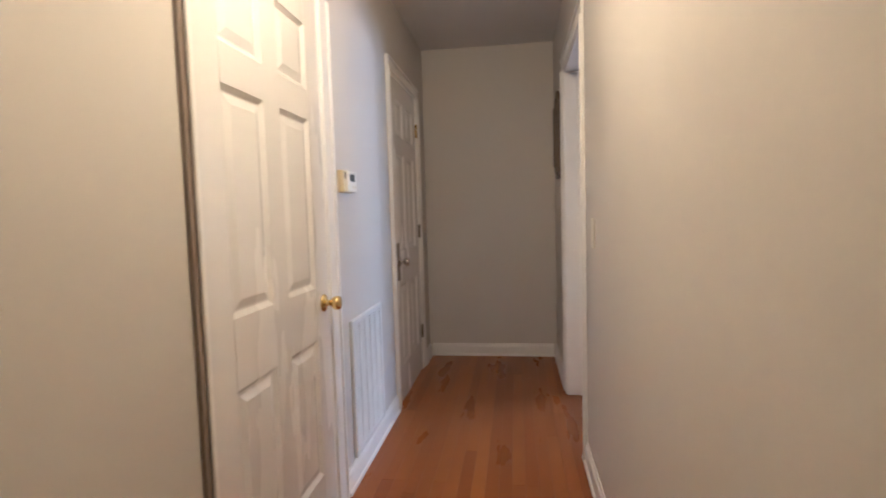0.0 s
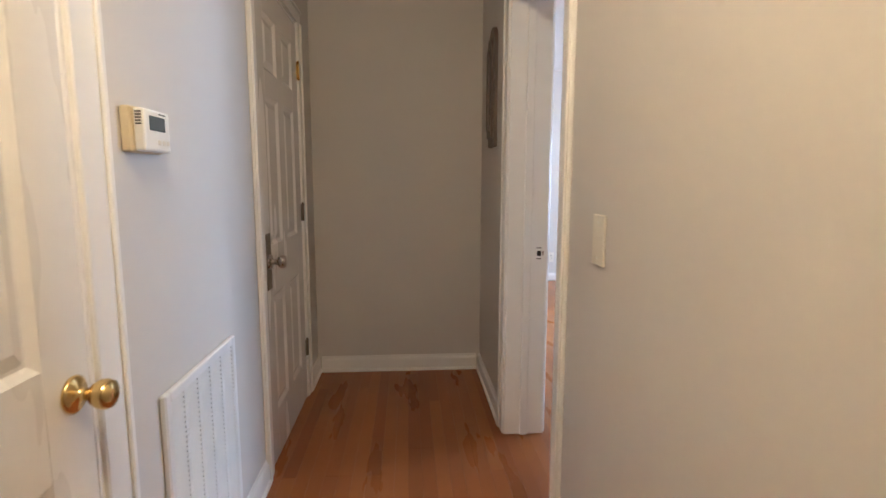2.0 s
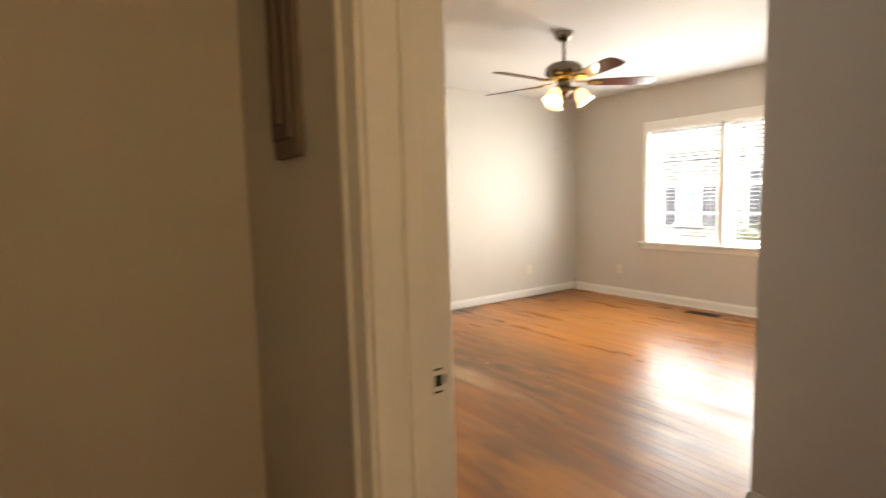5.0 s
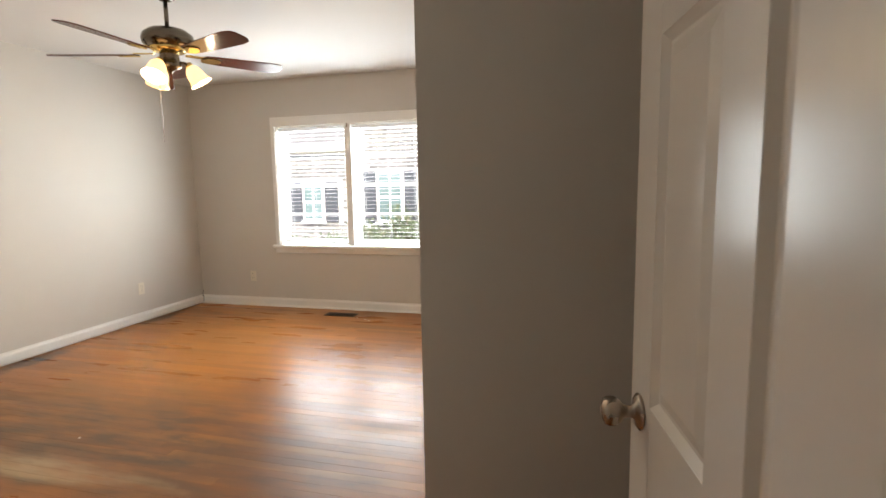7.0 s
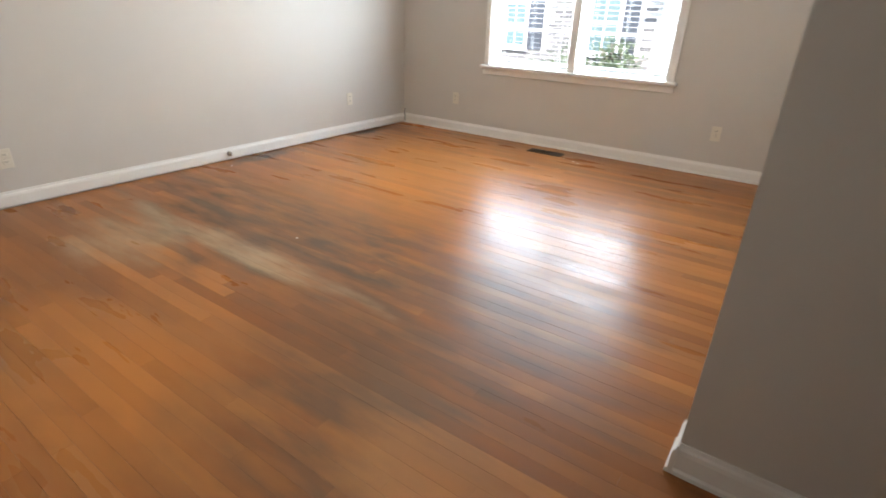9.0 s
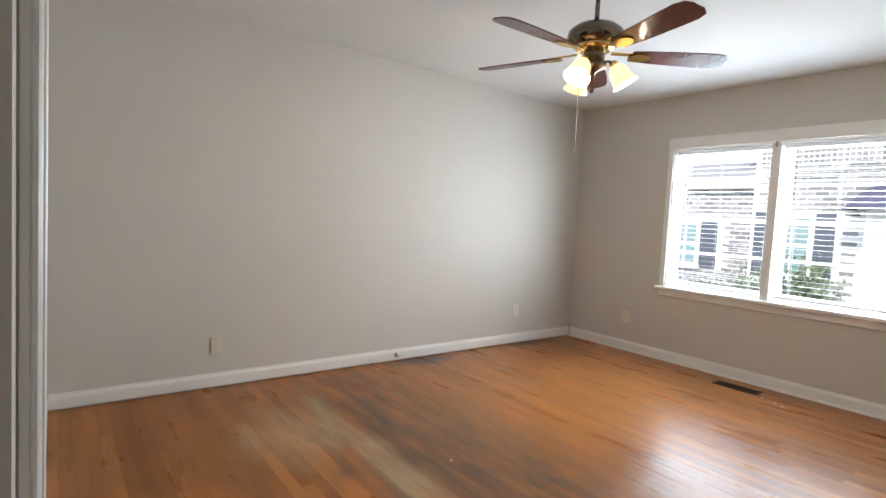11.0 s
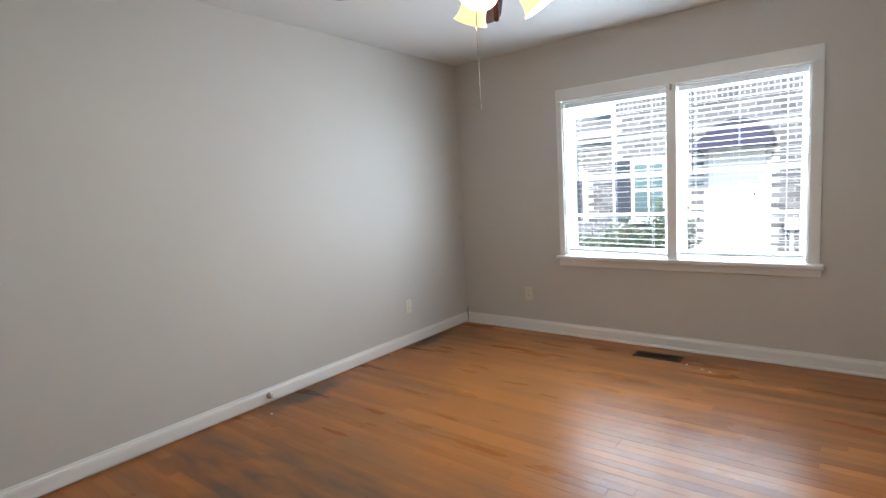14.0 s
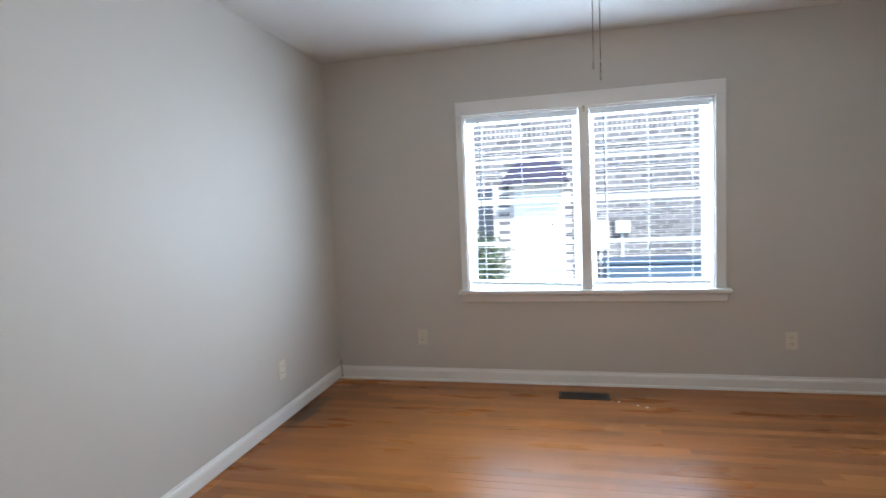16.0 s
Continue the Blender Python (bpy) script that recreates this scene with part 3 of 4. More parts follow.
for a, b in ((W[0] + 0.015, 6.06), (6.13, W[1] - 0.015)):
    for x, z0, z1 in ((0.10, W[2] + 0.004, MEET + 0.02), (0.14, MEET - 0.02, W[3] - 0.016)):
        sash = part("sash", boxed(x, x + 0.034, a - WY, a + 0.04 - WY, z0, z1, bevel=0.002), TRIM, win)
        bm = bmesh.new()
        box(bm, x, x + 0.034, b - 0.04 - WY, b - WY, z0, z1, bevel=0.002)
        low = 0.055 if x < 0.12 else 0.036
        box(bm, x + 0.001, x + 0.033, a + 0.039 - WY, b - 0.039 - WY, z0, z0 + low)
        box(bm, x + 0.001, x + 0.033, a + 0.039 - WY, b - 0.039 - WY, z1 - 0.036, z1)
        part("sash_rail", bm, TRIM, sash)
        zm = (z0 + z1) / 2
        part("muntin", boxed(x + 0.004, x + 0.03, a + 0.039 - WY, b - 0.039 - WY, zm - 0.011, zm + 0.011), TRIM, sash)
        pane = part("pane", boxed(x + 0.015, x + 0.018, a + 0.03 - WY, b - 0.03 - WY, z0 + 0.02, z1 - 0.02), glass, sash, "clear window glass")
        pane.visible_shadow = False


def blind(a, b, tilt, drop):
    """A slatted blind let down in one half of the window."""
    mid = (a + b) / 2
    bl = thing("window_blind", "white vinyl slatted window blind, lowered, slats open", "blind", (EX + 0.055, mid, 0.0), "window blinds")
    hw = (b - a) / 2 - 0.006
    part("head_rail", boxed(-0.024, 0.024, -hw, hw, W[3] - 0.052, W[3] - 0.016, bevel=0.002), BLIND, bl)
    z0, n = W[2] + 0.05, 29
    z1 = W[3] - 0.07
    bm = boxed(-0.013, 0.013, -hw, hw, -0.0007, 0.0007)
    for v in bm.verts:
        v.co.z -= 6 * v.co.x ** 2
    me = mesh_of("slat", bm, BLIND)
    for k in range(n):
        s = new("slat", me)
        s.parent = bl
        u = k / (n - 1)
        s.matrix_basis = pose(0, 0, z0 + 0.012 + (z1 - z0) * u, tilt * (1 - u) ** 6, 3.0, 0)
    rail = part("bottom_rail", boxed(-0.024, 0.024, -hw, hw, -0.011, 0.011, bevel=0.004), BLIND, bl)
    rail.matrix_basis = pose(0, 0, z0 - 0.012, tilt, 0, 0)
    for y in (-hw * 0.72, 0.0, hw * 0.72):
        bm = bmesh.new()
        tube(bm, [(-0.021, y, z0 - 0.01), (-0.021, y, z1 + 0.02)], 0.0009, 5)
        tube(bm, [(0.021, y, z0 - 0.01), (0.021, y, z1 + 0.02)], 0.0009, 5)
        part("ladder_cord", bm, BLIND, bl)
    part("tilt_wand", tube(bmesh.new(), [(-0.03, hw - 0.09, W[3] - 0.05), (-0.034, hw - 0.095, 1.30)], 0.0042, 8), WAND, bl, "dark plastic tilt wand")
    return bl


blind(W[0] + 0.015, 6.06, 0.0, 0)
blind(6.13, W[1] - 0.015, 1.6, 0)
br = thing("blind_bracket", "small metal bracket at the mullion head", "bracket", (EX - 0.013, 6.095, W[3] - 0.03))
part("bracket_arm", boxed(-0.008, 0.001, -0.008, 0.008, -0.012, 0.03, bevel=0.001), NICKEL, br)


# ---- outlets, door stop, floor vent ----
def outlet(x, y, z, turn):
    o = thing("wall_outlet", "ivory plastic double wall outlet above the baseboard", "outlet", group="room outlets")
    part("plate", boxed(-0.035, 0.035, -0.006, 0, -0.057, 0.057, bevel=0.002, seg=2), IVORY, o)
    for zz in (-0.021, 0.021):
        rc = part("receptacle", boxed(-0.0165, 0.0165, -0.0085, -0.005, zz - 0.0145, zz + 0.0145, bevel=0.0015), IVORY, o)
        for xx in (-0.006, 0.006):
            part("slot", boxed(xx - 0.0013, xx + 0.0013, -0.0092, -0.008, zz - 0.002, zz + 0.007), DARK, rc)
    part("screw", turned([(0.003, 0), (0.002, 0.001), (0.0001, 0.0011)], pose(0, -0.006, 0, 90, 0, 0), 10), NICKEL, o)
    o.matrix_basis = pose(x, y, z, 0, 0, turn)
    return o


outlet(2.27, NY, 0.29, 0)
outlet(5.08, NY, 0.337, 0)
outlet(EX, 7.31, 0.335, -90)
outlet(EX, 4.82, 0.337, -90)

ds = thing("phone_jack", "small round metal jack on the baseboard", "wall jack", (3.69, NY - 0.014, 0.055))
part("body", turned([(0.02, 0), (0.02, 0.012), (0.016, 0.022), (0.008, 0.026), (0.0001, 0.026)], pose(0, 0, 0, 90, 0, 0), 16), NICKEL, ds)
part("cable_stub", tube(bmesh.new(), [(0.0, -0.026, 0.0), (0.012, -0.04, -0.012)], 0.003, 8), PLASTIC, ds)

cb = thing("cable", "thin dark cable in the room corner over the baseboard", "cable")
part("strand", tube(bmesh.new(), [(5.93, 7.985, 0.15), (5.9, 7.975, 0.11), (5.91, 7.972, 0.07), (5.9, 7.97, 0.02)], 0.003, 6), DARK, cb)

v = thing("floor_vent", "dark brown slotted steel floor vent register", "floor vent", (5.71, 6.145, 0.0))
bm = bmesh.new()
for a in ((-0.062, -0.046, -0.165, 0.165), (0.046, 0.062, -0.165, 0.165), (-0.046, 0.046, -0.165, -0.145), (-0.046, 0.046, 0.145, 0.165)):
    box(bm, a[0], a[1], a[2], a[3], 0.0, 0.006, bevel=0.0015)
part("vent_frame", bm, VENT, v)
part("duct", boxed(-0.046, 0.046, -0.145, 0.145, 0.0008, 0.0014), DARK, v, "dark duct opening")
vm = mesh_of("louvre", boxed(-0.045, 0.045, -0.0018, 0.0018, 0, 0.005), VENT)
for k in range(23):
    s = new("louvre", vm)
    s.parent = v
    s.location = (0, -0.138 + 0.0125 * k, 0.0015)

rng = random.Random(4)
# small flat white flecks on the boards: place and radius
for x, y, r in ((5.63, 5.93, 0.012), (5.58, 5.82, 0.011), (5.55, 5.77, 0.012), (3.60, 7.83, 0.008), (3.0, 6.35, 0.006)):
    c = thing("white_fleck", "small white fleck on the floor boards", "flake", (x, y, 0.0), "flakes on the floor")
    bm = bmesh.new()
    ring = [bm.verts.new((r * rng.uniform(0.6, 1.1) * math.cos(a), r * rng.uniform(0.6, 1.1) * math.sin(a), 0.0005)) for a in (k * 1.05 for k in range(6))]
    top = bmesh.ops.extrude_face_region(bm, geom=[bm.faces.new(ring)])["geom"]
    for e in top:
        if isinstance(e, bmesh.types.BMVert):
            e.co.z += 0.0022
    part("flake", bm, FLECK, c)

# ---- ceiling fan ----
FX, FY = 3.56, 6.08
fan = thing("ceiling_fan", "pewter ceiling fan with dark cherry blades and lit glass shades", "ceiling fan", (FX, FY, H))
part("canopy", turned([(0.07, 0), (0.07, -0.012), (0.055, -0.045), (0.03, -0.062), (0.016, -0.066)], Matrix(), 32), PEWTER, fan)
part("downrod", turned([(0.012, -0.06), (0.012, -0.22)], Matrix(), 16), PEWTER, fan)
LOW = Matrix.Translation((0, 0, -0.06))
part("motor_housing", turned([(0.02, -0.145), (0.05, -0.152), (0.1, -0.165), (0.132, -0.19), (0.14, -0.215), (0.136, -0.24), (0.11, -0.262), (0.075, -0.27)], LOW, 40), PEWTER, fan)
part("lower_band", turned([(0.1, -0.262), (0.105, -0.268), (0.08, -0.285), (0.05, -0.29)], LOW, 32), BRASS, fan, "warm brass lower band")
part("switch_housing", turned([(0.05, -0.285), (0.052, -0.3), (0.052, -0.345), (0.062, -0.352), (0.06, -0.37), (0.03, -0.385), (0.012, -0.392), (0.01, -0.405), (0.0001, -0.41)], LOW, 32), PEWTER, fan)
BZ = -0.36
pts = [(0.185, 0.045), (0.3, 0.058), (0.5, 0.068), (0.6, 0.07), (0.645, 0.058), (0.662, 0.03)]
ring = pts + [(x, -y) for x, y in reversed(pts)]
bm = bmesh.new()
lo, hi = [bm.verts.new((x, y, -0.003)) for x, y in ring], [bm.verts.new((x, y, 0.003)) for x, y in ring]
bm.faces.new(lo[::-1])
bm.faces.new(hi)
for k in range(len(ring)):
    bm.faces.new((lo[k], lo[(k + 1) % len(ring)], hi[(k + 1) % len(ring)], hi[k]))
blade_me = mesh_of("blade", bm, BLADE)
bm = bmesh.new()
box(bm, 0.085, 0.2, -0.011, 0.011, 0.004, 0.012, bevel=0.002)
iron = [(0.17, 0.012), (0.2, 0.034), (0.24, 0.036), (0.275, 0.018), (0.285, 0.0)]
iring = iron + [(x, -y) for x, y in reversed(iron[:-1])]
lo, hi = [bm.verts.new((x, y, -0.0095)) for x, y in iring], [bm.verts.new((x, y, -0.0035)) for x, y in iring]
bm.faces.new(lo[::-1])
bm.faces.new(hi)
for k in range(len(iring)):
    bm.faces.new((lo[k], lo[(k + 1) % len(iring)], hi[(k + 1) % len(iring)], hi[k]))
iron_me = mesh_of("blade_iron", bm, BRASS)
FAN_TURN = 36
for k in range(5):
    blade = new("blade", blade_me)
    blade.parent = fan
    blade.matrix_basis = pose(0, 0, BZ, 0, 0, FAN_TURN + 72 * k) @ pose(0, 0, 0, -11, 0, 0)
    ir = new("blade_iron", iron_me)
    ir["label"] = "brass blade bracket"
    ir.parent = blade
for k in range(3):
    m = pose(0, 0, -0.4, 0, 0, 70 + 120 * k) @ pose(0.045, 0, 0, 0, 0, 0)
    arm = part("lamp_arm", tube(bmesh.new(), [m @ Vector(p) for p in ((0, 0, 0), (0.03, 0, 0.004), (0.05, 0, -0.012))], 0.007, 8), PEWTER, fan)
    sm = m @ pose(0.05, 0, -0.008, 0, 148, 0)
    part("socket", turned([(0.016, -0.01), (0.021, 0.0), (0.021, 0.02)], sm, 16), BRASS, fan)
    shade = part("shade", turned([(0.022, 0.012), (0.03, 0.02), (0.043, 0.04), (0.049, 0.065), (0.05, 0.085), (0.056, 0.105), (0.066, 0.12), (0.064, 0.12), (0.053, 0.105), (0.047, 0.085), (0.046, 0.065), (0.04, 0.042), (0.027, 0.022)], sm, 24), SHADE, fan, "frosted tulip glass shade, lit")
    p = Vector((FX, FY, H)) + (sm @ Vector((0, 0, 0.125)))
    lamp("fan_bulb", p, FAN_LAMP, 0.03, WARM)
part("pull_fob", turned([(0.0001, -0.46), (0.006, -0.462), (0.009, -0.48), (0.0115, -0.53), (0.011, -0.55), (0.0001, -0.556)], Matrix(), 16), BLADE, fan, "dark wooden pull fob")
for x, y, z, nm in ((0.0, 0.085, 0.83, "pull_chain"), (0.02, 0.1, 0.8, "pull_chain")):
    bm = tube(bmesh.new(), [(x, y, -0.39), (x, y, -z)], 0.0014, 6)
    lathe(bm, [(0.0001, 0.008), (0.003, 0.0), (0.0035, -0.014), (0.0001, -0.02)], Matrix.Translation((x, y, -z)), 10)
    part(nm, bm, NICKEL, fan)

# ---- outside ----
GZ = -0.62
# out of sight below the sill; made pale to bounce daylight onto the ceiling
setting("ground", boxed(6.2, 400, -300, 300, GZ - 0.3, GZ), PAVE, "unseen pale ground between the houses, bounces daylight indoors", "ground")
OX, WX, CORNER, EAVE, WING_EAVE = 13.0, 13.4, 9.08, 5.0, 2.25
house = thing("brick_house", "brown brick house across the paving with white door", "house", (OX, 5.0, GZ))


def hpart(nm, x0, x1, y0, y1, z0, z1, mat, parent=None, label="", bevel=0.0):
    return part(nm, boxed(x0 - OX, x1 - OX, y0 - 5.0, y1 - 5.0, z0 - GZ, z1 - GZ, bevel=bevel), mat, parent or house, label)


def gable(nm, x0, x1, xr, y0, y1, z0, z1):
    bm = bmesh.new()
    a = [bm.verts.new((x - OX, y - 5.0, z - GZ)) for x, y, z in ((x0, y0, z0), (x0, y1, z0), (x1, y1, z0), (x1, y0, z0), (xr, y0, z1), (xr, y1, z1))]
    for f in ((0, 1, 5, 4), (2, 3, 4, 5), (0, 4, 3), (1, 2, 5), (0, 3, 2, 1)):
        bm.faces.new([a[i] for i in f])
    part(nm, bm, ROOF, house)


hpart("wall", OX, OX + 6, -3.0, CORNER, GZ - 0.1, EAVE, MORTAR)
hpart("wing_wall", WX, OX + 6, CORNER, 17.0, GZ - 0.1, WING_EAVE, MORTAR)
hpart("eave", OX - 0.35, OX + 6, -3.2, CORNER + 0.2, EAVE, EAVE + 0.2, OUTWHITE)
hpart("wing_fascia", WX - 0.25, WX + 0.05, CORNER + 0.02, 17.2, WING_EAVE, WING_EAVE + 0.14, OUTWHITE)
gable("roof", OX - 0.4, OX + 6.4, OX + 3, -3.3, CORNER + 0.3, EAVE + 0.2, EAVE + 2.4)
gable("wing_roof", WX - 0.24, OX + 6.4, OX + 3.4, CORNER + 0.02, 17.2, WING_EAVE + 0.14, WING_EAVE + 0.9)

# entry door with its frame, panels and step
dr = hpart("door", OX - 0.05, OX + 0.02, 6.36, 7.10, -0.06, 1.84, OUTWHITE, None, "white panelled entry door", 0.008)
for y0, y1 in ((6.45, 6.69), (6.77, 7.01)):
    for z0, z1 in ((0.08, 0.62), (0.78, 1.34), (1.44, 1.72)):
        hpart("panel", OX - 0.062, OX - 0.048, y0, y1, z0, z1, OUTWHITE, dr, "", 0.006)
hpart("door_handle", OX - 0.10, OX - 0.05, 6.40, 6.44, 0.86, 0.92, NICKEL, dr, "small metal handle", 0.008)
for y0, y1 in ((6.27, 6.36), (7.10, 7.19)):
    hpart("door_casing", OX - 0.06, OX + 0.01, y0, y1, -0.06, 1.93, OUTWHITE, None, "", 0.006)
hpart("door_head", OX - 0.06, OX + 0.01, 6.36, 7.10, 1.84, 1.93, OUTWHITE, None, "", 0.006)
for k in range(3):
    hpart("step", OX - 1.15 + 0.3 * k, OX - 0.013, 6.05, 7.4, GZ + 0.18 * k, GZ + 0.18 * (k + 1), PAVE, None, "concrete doorstep", 0.01)

# half-round canvas awning over the entry door
bm = bmesh.new()
rings = []
for j in range(7):
    e = math.pi / 2 * j / 6
    rings.append([bm.verts.new((-0.75 * math.sin(e), 1.72 - 0.64 * math.cos(math.pi * k / 20), (1.73 - GZ) + 0.56 * math.sin(math.pi * k / 20) * math.cos(e))) for k in range(21)])
for p, q in zip(rings, rings[1:]):
    for k in range(20):
        bm.faces.new((p[k], p[k + 1], q[k + 1], q[k]))
bmesh.ops.remove_doubles(bm, verts=bm.verts, dist=1e-4)
bmesh.ops.solidify(bm, geom=bm.faces[:], thickness=0.02)
part("awning", bm, AWNING, house, "dark purple half-round canvas awning")


def house_window(face, y0, y1, z0, z1, shutters):
    w = hpart("window", face - 0.05, face + 0.03, y0, y1, z0, z1, OUTWHITE, None, "white house window", 0.008)
    zm, ym = (z0 + z1) / 2, (y0 + y1) / 2
    for za, zb in ((z0 + 0.06, zm - 0.03), (zm + 0.03, z1 - 0.06)):
        for ya, yb in ((y0 + 0.06, ym - 0.015), (ym + 0.015, y1 - 0.06)):
            hpart("pane", face - 0.056, face - 0.045, ya, yb, za, zb, TEAL, w)
    hpart("house_sill", face - 0.1, face, y0 - 0.05, y1 + 0.05, z0 - 0.07, z0, OUTWHITE, w, "", 0.006)
    for ya, yb in shutters:
        sh = hpart("shutter", face - 0.05, face + 0.01, ya, yb, z0 - 0.04, z1 + 0.02, SHUTTER, None, "dark purple wooden shutter", 0.006)
        n = int((z1 - z0 - 0.1) / 0.08)
        for k in range(n):
            hpart("louvre", face - 0.062, face - 0.048, ya + 0.045, yb - 0.045, z0 + 0.05 + 0.08 * k, z0 + 0.1 + 0.08 * k, SHUTTER, sh)


house_window(OX, 7.97, 8.66, 0.42, 1.66, ((8.69, 9.01), (7.62, 7.94)))
house_window(WX, 10.33, 10.95, 0.42, 1.42, ((9.93, 10.3), (10.98, 11.3)))
for y0, y1, z0, z1 in ((5.33, 5.64, 0.35, 0.93), (4.93, 5.21, 0.66, 0.91), (5.75, 5.95, 0.22, 0.43)):
    mb = hpart("meter_box", OX - 0.16, OX - 0.001, y0, y1, z0, z1, GREYBOX, None, "grey utility meter box", 0.015)
    hpart("conduit", OX - 0.07, OX - 0.02, (y0 + y1) / 2 - 0.025, (y0 + y1) / 2 + 0.025, GZ, z0, GREYBOX, mb)
    hpart("meter_dial", OX - 0.172, OX - 0.158, (y0 + y1) / 2 - 0.05, (y0 + y1) / 2 + 0.05, z1 - 0.15, z1 - 0.05, OUTWHITE, mb, "", 0.005)
bb = thing("storage_bin", "low blue plastic outdoor storage bin on the paving", "storage bin", (OX - 0.5, 4.5, GZ))
part("body", boxed(-0.35, 0.35, -0.95, 0.95, 0, 0.74, bevel=0.03), BLUEBIN, bb)
part("lid", boxed(-0.38, 0.38, -0.98, 0.98, 0.74, 0.81, bevel=0.02), BLUEBIN, bb)


def shrub(x, y, tall, wide, seed):
    """A leafy bush: a few stems and a ragged crown of small leaves."""
    r = random.Random(seed)
    s = thing("shrub", "leafy green garden shrub beside the brick wall", "shrub", (x, y, GZ), "garden shrubs")
    bm = bmesh.new()
    tips = []
    for k in range(9):
        a, q = r.uniform(0, 6.28), r.uniform(0.15, 0.8)
        tip = (wide * q * math.cos(a), wide * q * math.sin(a), tall * r.uniform(0.55, 0.95))
        tube(bm, [(0.02 * k - 0.08, 0, 0), (tip[0] * 0.5, tip[1] * 0.5, tip[2] * 0.6), tip], 0.014, 5)
        tips.append(tip)
    part("stem", bm, CARVED, s)
    verts, faces = [], []
    for k in range(1500):
        c = Vector(r.choice(tips)) * r.uniform(0.45, 1.02) + Vector((r.gauss(0, 0.16), r.gauss(0, 0.16), r.gauss(0, 0.13)))
        c.z = max(0.05, c.z)
        e = Euler((r.uniform(0, 6), r.uniform(0, 6), r.uniform(0, 6))).to_matrix()
        n, z = len(verts), r.uniform(0.03, 0.06)
        verts += [c + e @ Vector(p) for p in ((-z, 0, 0), (0, z * 0.55, z * 0.1), (z, 0, 0), (0, -z * 0.55, z * 0.1))]
        faces.append((n, n + 1, n + 2, n + 3))
    me = bpy.data.meshes.new("leaves")
    me.from_pydata(verts, [], faces)
    me.materials.append(LEAF)
    lv = new("leaves", me)
    lv.parent = s
    lv["kind"] = "stuff"


shrub(12.3, 7.75, 1.55, 0.45, 2)
shrub(12.2, 8.5, 1.05, 0.6, 3)
shrub(12.2, 9.6, 0.75, 0.7, 5)
shrub(12.1, 10.7, 0.7, 0.7, 7)


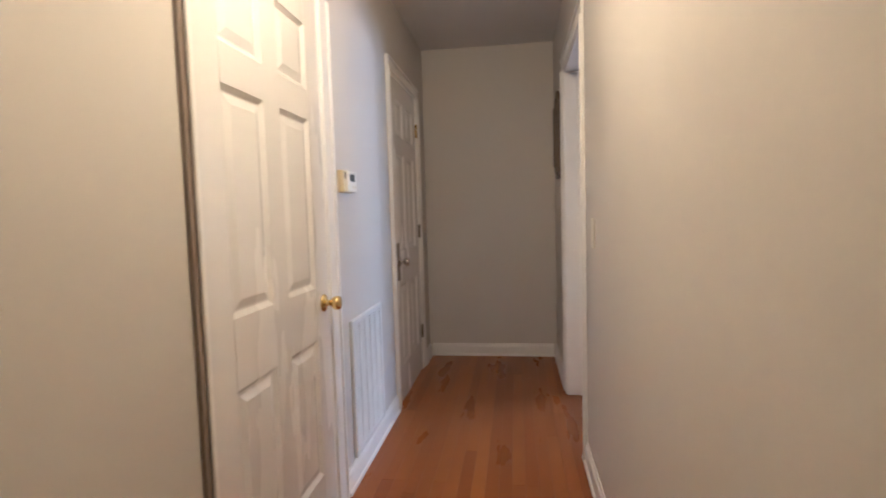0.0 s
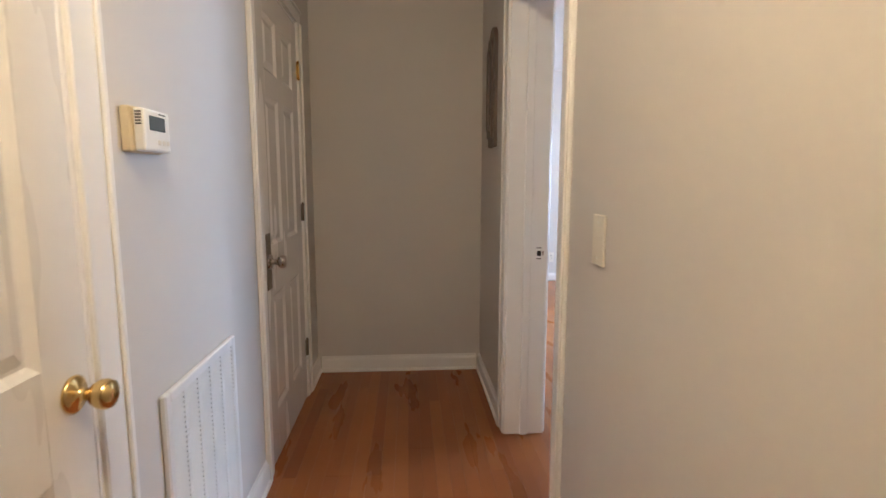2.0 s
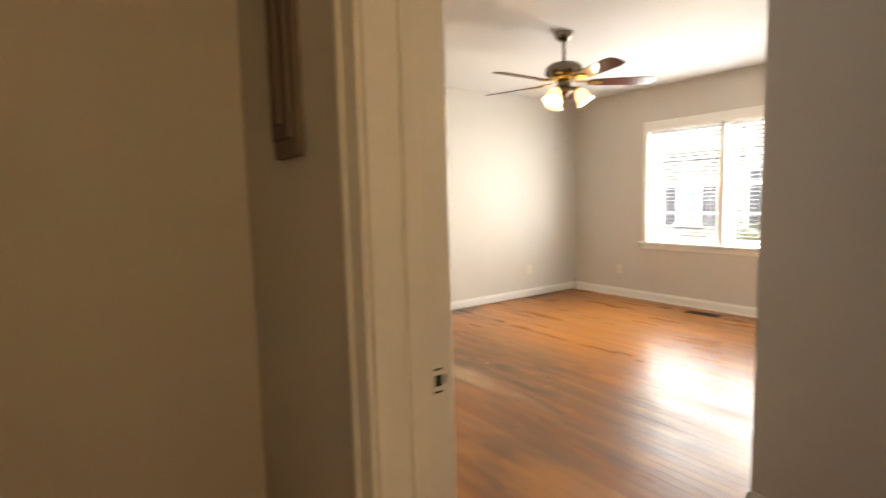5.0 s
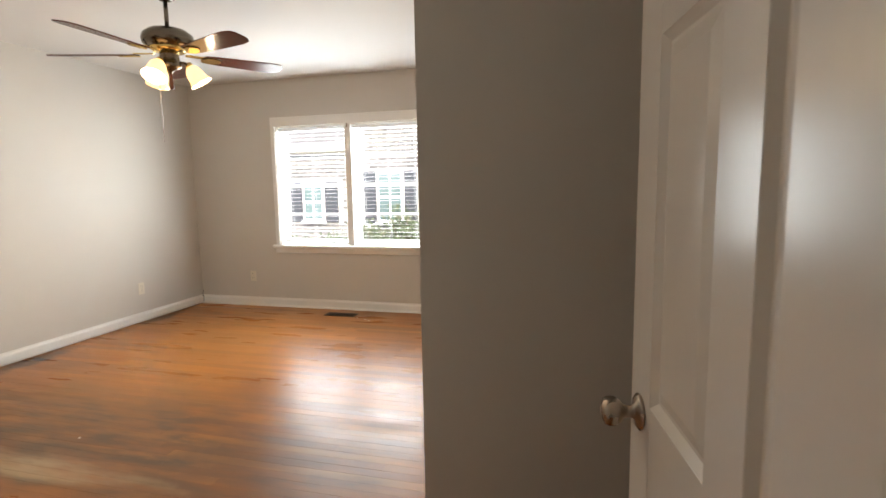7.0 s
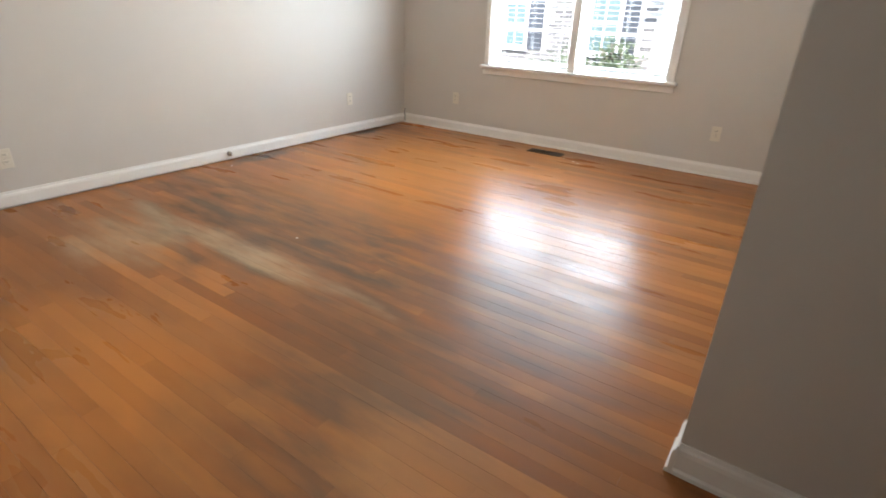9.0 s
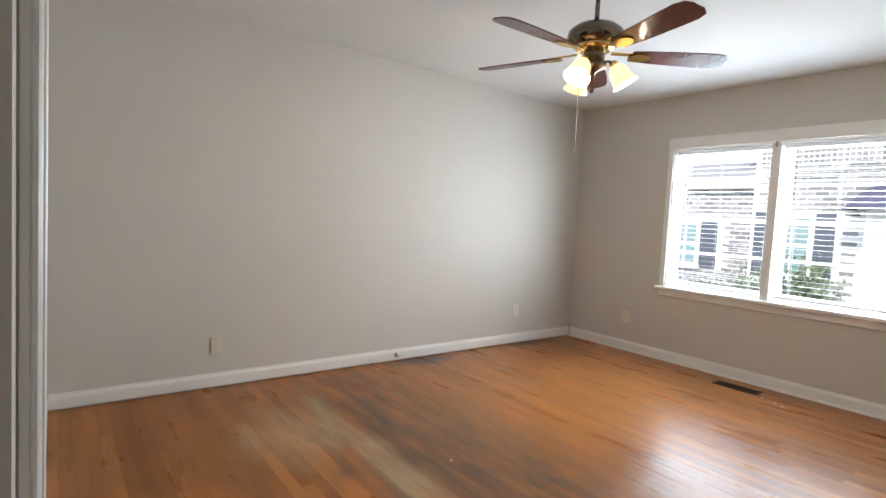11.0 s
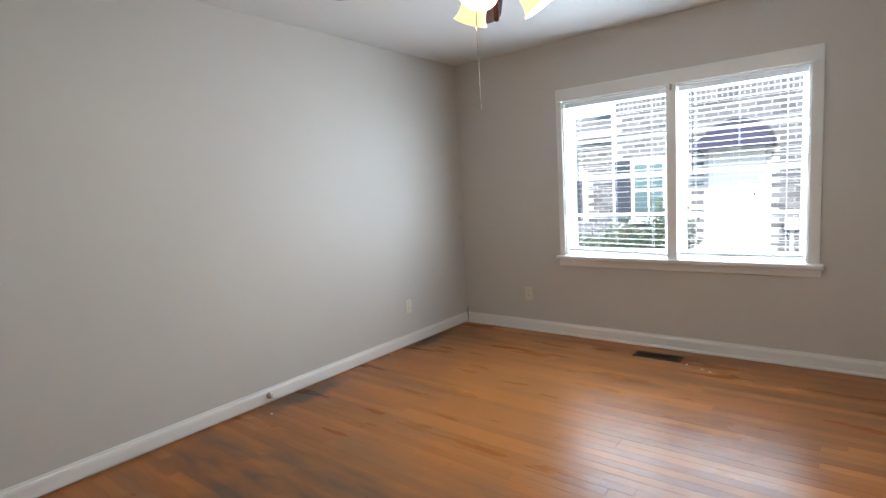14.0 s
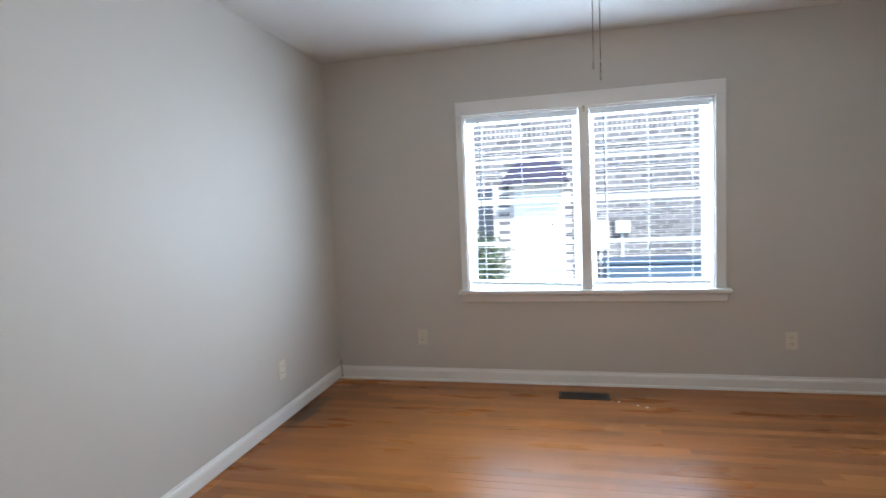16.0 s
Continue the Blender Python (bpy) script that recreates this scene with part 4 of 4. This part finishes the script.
# ---- bricks ----
def bricks():
    """Courses of bricks on the house walls; those round the door are single parts."""
    bl, bh, joint = 0.23, 0.078, 0.014
    bm_me = {}

    def brick_mesh(w, h):
        key = (round(w, 3), round(h, 3))
        if key not in bm_me:
            b = bmesh.new()
            box(b, -0.012, 0.02, -w / 2, w / 2, -h / 2, h / 2)
            bm_me[key] = mesh_of("brick", b, BRICK)
        return bm_me[key]

    verts, faces, single = [], [], 0
    r = random.Random(9)

    def lay(fx, y, z, w, h):
        nonlocal single
        y0, y1, z0, z1 = y - w / 2, y + w / 2, z - h / 2, z + h / 2
        for face, ya, yb, za, zb in ((OX, 6.26, 7.20, -1.0, 1.94), (OX, 7.60, 9.03, 0.34, 1.7), (WX, 9.9, 11.33, 0.34, 1.46)):
            if fx == face and y1 > ya and y0 < yb and z1 > za and z0 < zb:
                return
        d = r.uniform(-0.003, 0.003)
        if fx == OX and 4.6 < y < 7.9 and 1.0 < z < 2.2 and single < 300:
            o = new("brick", brick_mesh(w, h))
            o.parent = house
            o.location = (fx - OX + d, y - 5.0, z - GZ)
            single += 1
            return
        n, x = len(verts), fx - 0.012 + d
        verts.extend([(x - OX, y0 - 5, z0 - GZ), (x - OX, y1 - 5, z0 - GZ), (x - OX, y1 - 5, z1 - GZ), (x - OX, y0 - 5, z1 - GZ),
                      (x + 0.02 - OX, y0 - 5, z0 - GZ), (x + 0.02 - OX, y1 - 5, z0 - GZ), (x + 0.02 - OX, y1 - 5, z1 - GZ), (x + 0.02 - OX, y0 - 5, z1 - GZ)])
        faces.extend([(n, n + 3, n + 2, n + 1), (n, n + 1, n + 5, n + 4), (n + 1, n + 2, n + 6, n + 5), (n + 2, n + 3, n + 7, n + 6), (n + 3, n, n + 4, n + 7)])

    for fx, ya, yb, top in ((OX, -1.5, CORNER, EAVE - 0.05), (WX, CORNER, 15.5, WING_EAVE - 0.05)):
        z, row = GZ + 0.05, 0
        while z + bh < top:
            soldier = fx == OX and 2.62 <= z < 2.71
            if soldier:
                y = ya + 0.05
                while y < yb - 0.05:
                    lay(fx, y, z + bl / 2, bh, bl)
                    y += bh + joint
                z += bl + joint
                row += 1
                continue
            y = ya + bl / 2 + (0.5 * (bl + joint) if row % 2 else 0)
            while y + bl / 2 < yb:
                lay(fx, y, z + bh / 2, bl, bh)
                y += bl + joint
            z += bh + joint
            row += 1
    me = bpy.data.meshes.new("brickwork")
    me.from_pydata(verts, [], faces)
    me.materials.append(BRICK)
    ob = new("brickwork", me)
    ob.parent = house
    ob["kind"] = "stuff"


bricks()


# ---- floor boards ----
def floor_boards():
    floor = tagged(new("floor"), "worn orange-brown oak strip floor boards with grey patches", "floor", kind="structure")
    wide, gap = 0.057, 0.0003
    r = random.Random(12)
    shared = {}

    def plank(w, n):
        key = (round(w, 4), n)
        if key not in shared:
            b = bmesh.new()
            lx, ly = w - gap, n * 0.1 - gap
            vs = []
            for e, z in ((0.0, -0.010), (0.0, -0.0003), (0.0005, 0.0)):
                vs.append([b.verts.new((sx * (lx / 2 - e), sy * (ly / 2 - e), z)) for sx, sy in ((-1, -1), (1, -1), (1, 1), (-1, 1))])
            for p, q in zip(vs, vs[1:]):
                for k in range(4):
                    b.faces.new((p[k], p[(k + 1) % 4], q[(k + 1) % 4], q[k]))
            b.faces.new(vs[-1])
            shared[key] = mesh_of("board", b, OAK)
        return shared[key]

    x, k = -0.12, 0
    while x < EX:
        w = min(wide, EX - x)
        cx = x + w / 2
        y0, y1 = (HBACK, 8.0)
        if cx > PX + 0.06:
            y0 = SY
        y = y0
        while y < y1 - 0.01:
            n = r.choice((7, 9, 11, 13, 15, 18, 21))
            if y == y0:
                n = r.randint(3, 18)
            n = min(n, max(1, int((y1 - y) / 0.1 + 0.5)))
            if w > 0.02:
                o = new("board", plank(w, n))
                o.parent = floor
                o.location = (cx, y + n * 0.05, r.uniform(-0.0004, 0.0))
            y += n * 0.1
            k += 1
        x += wide
    return k


floor_boards()
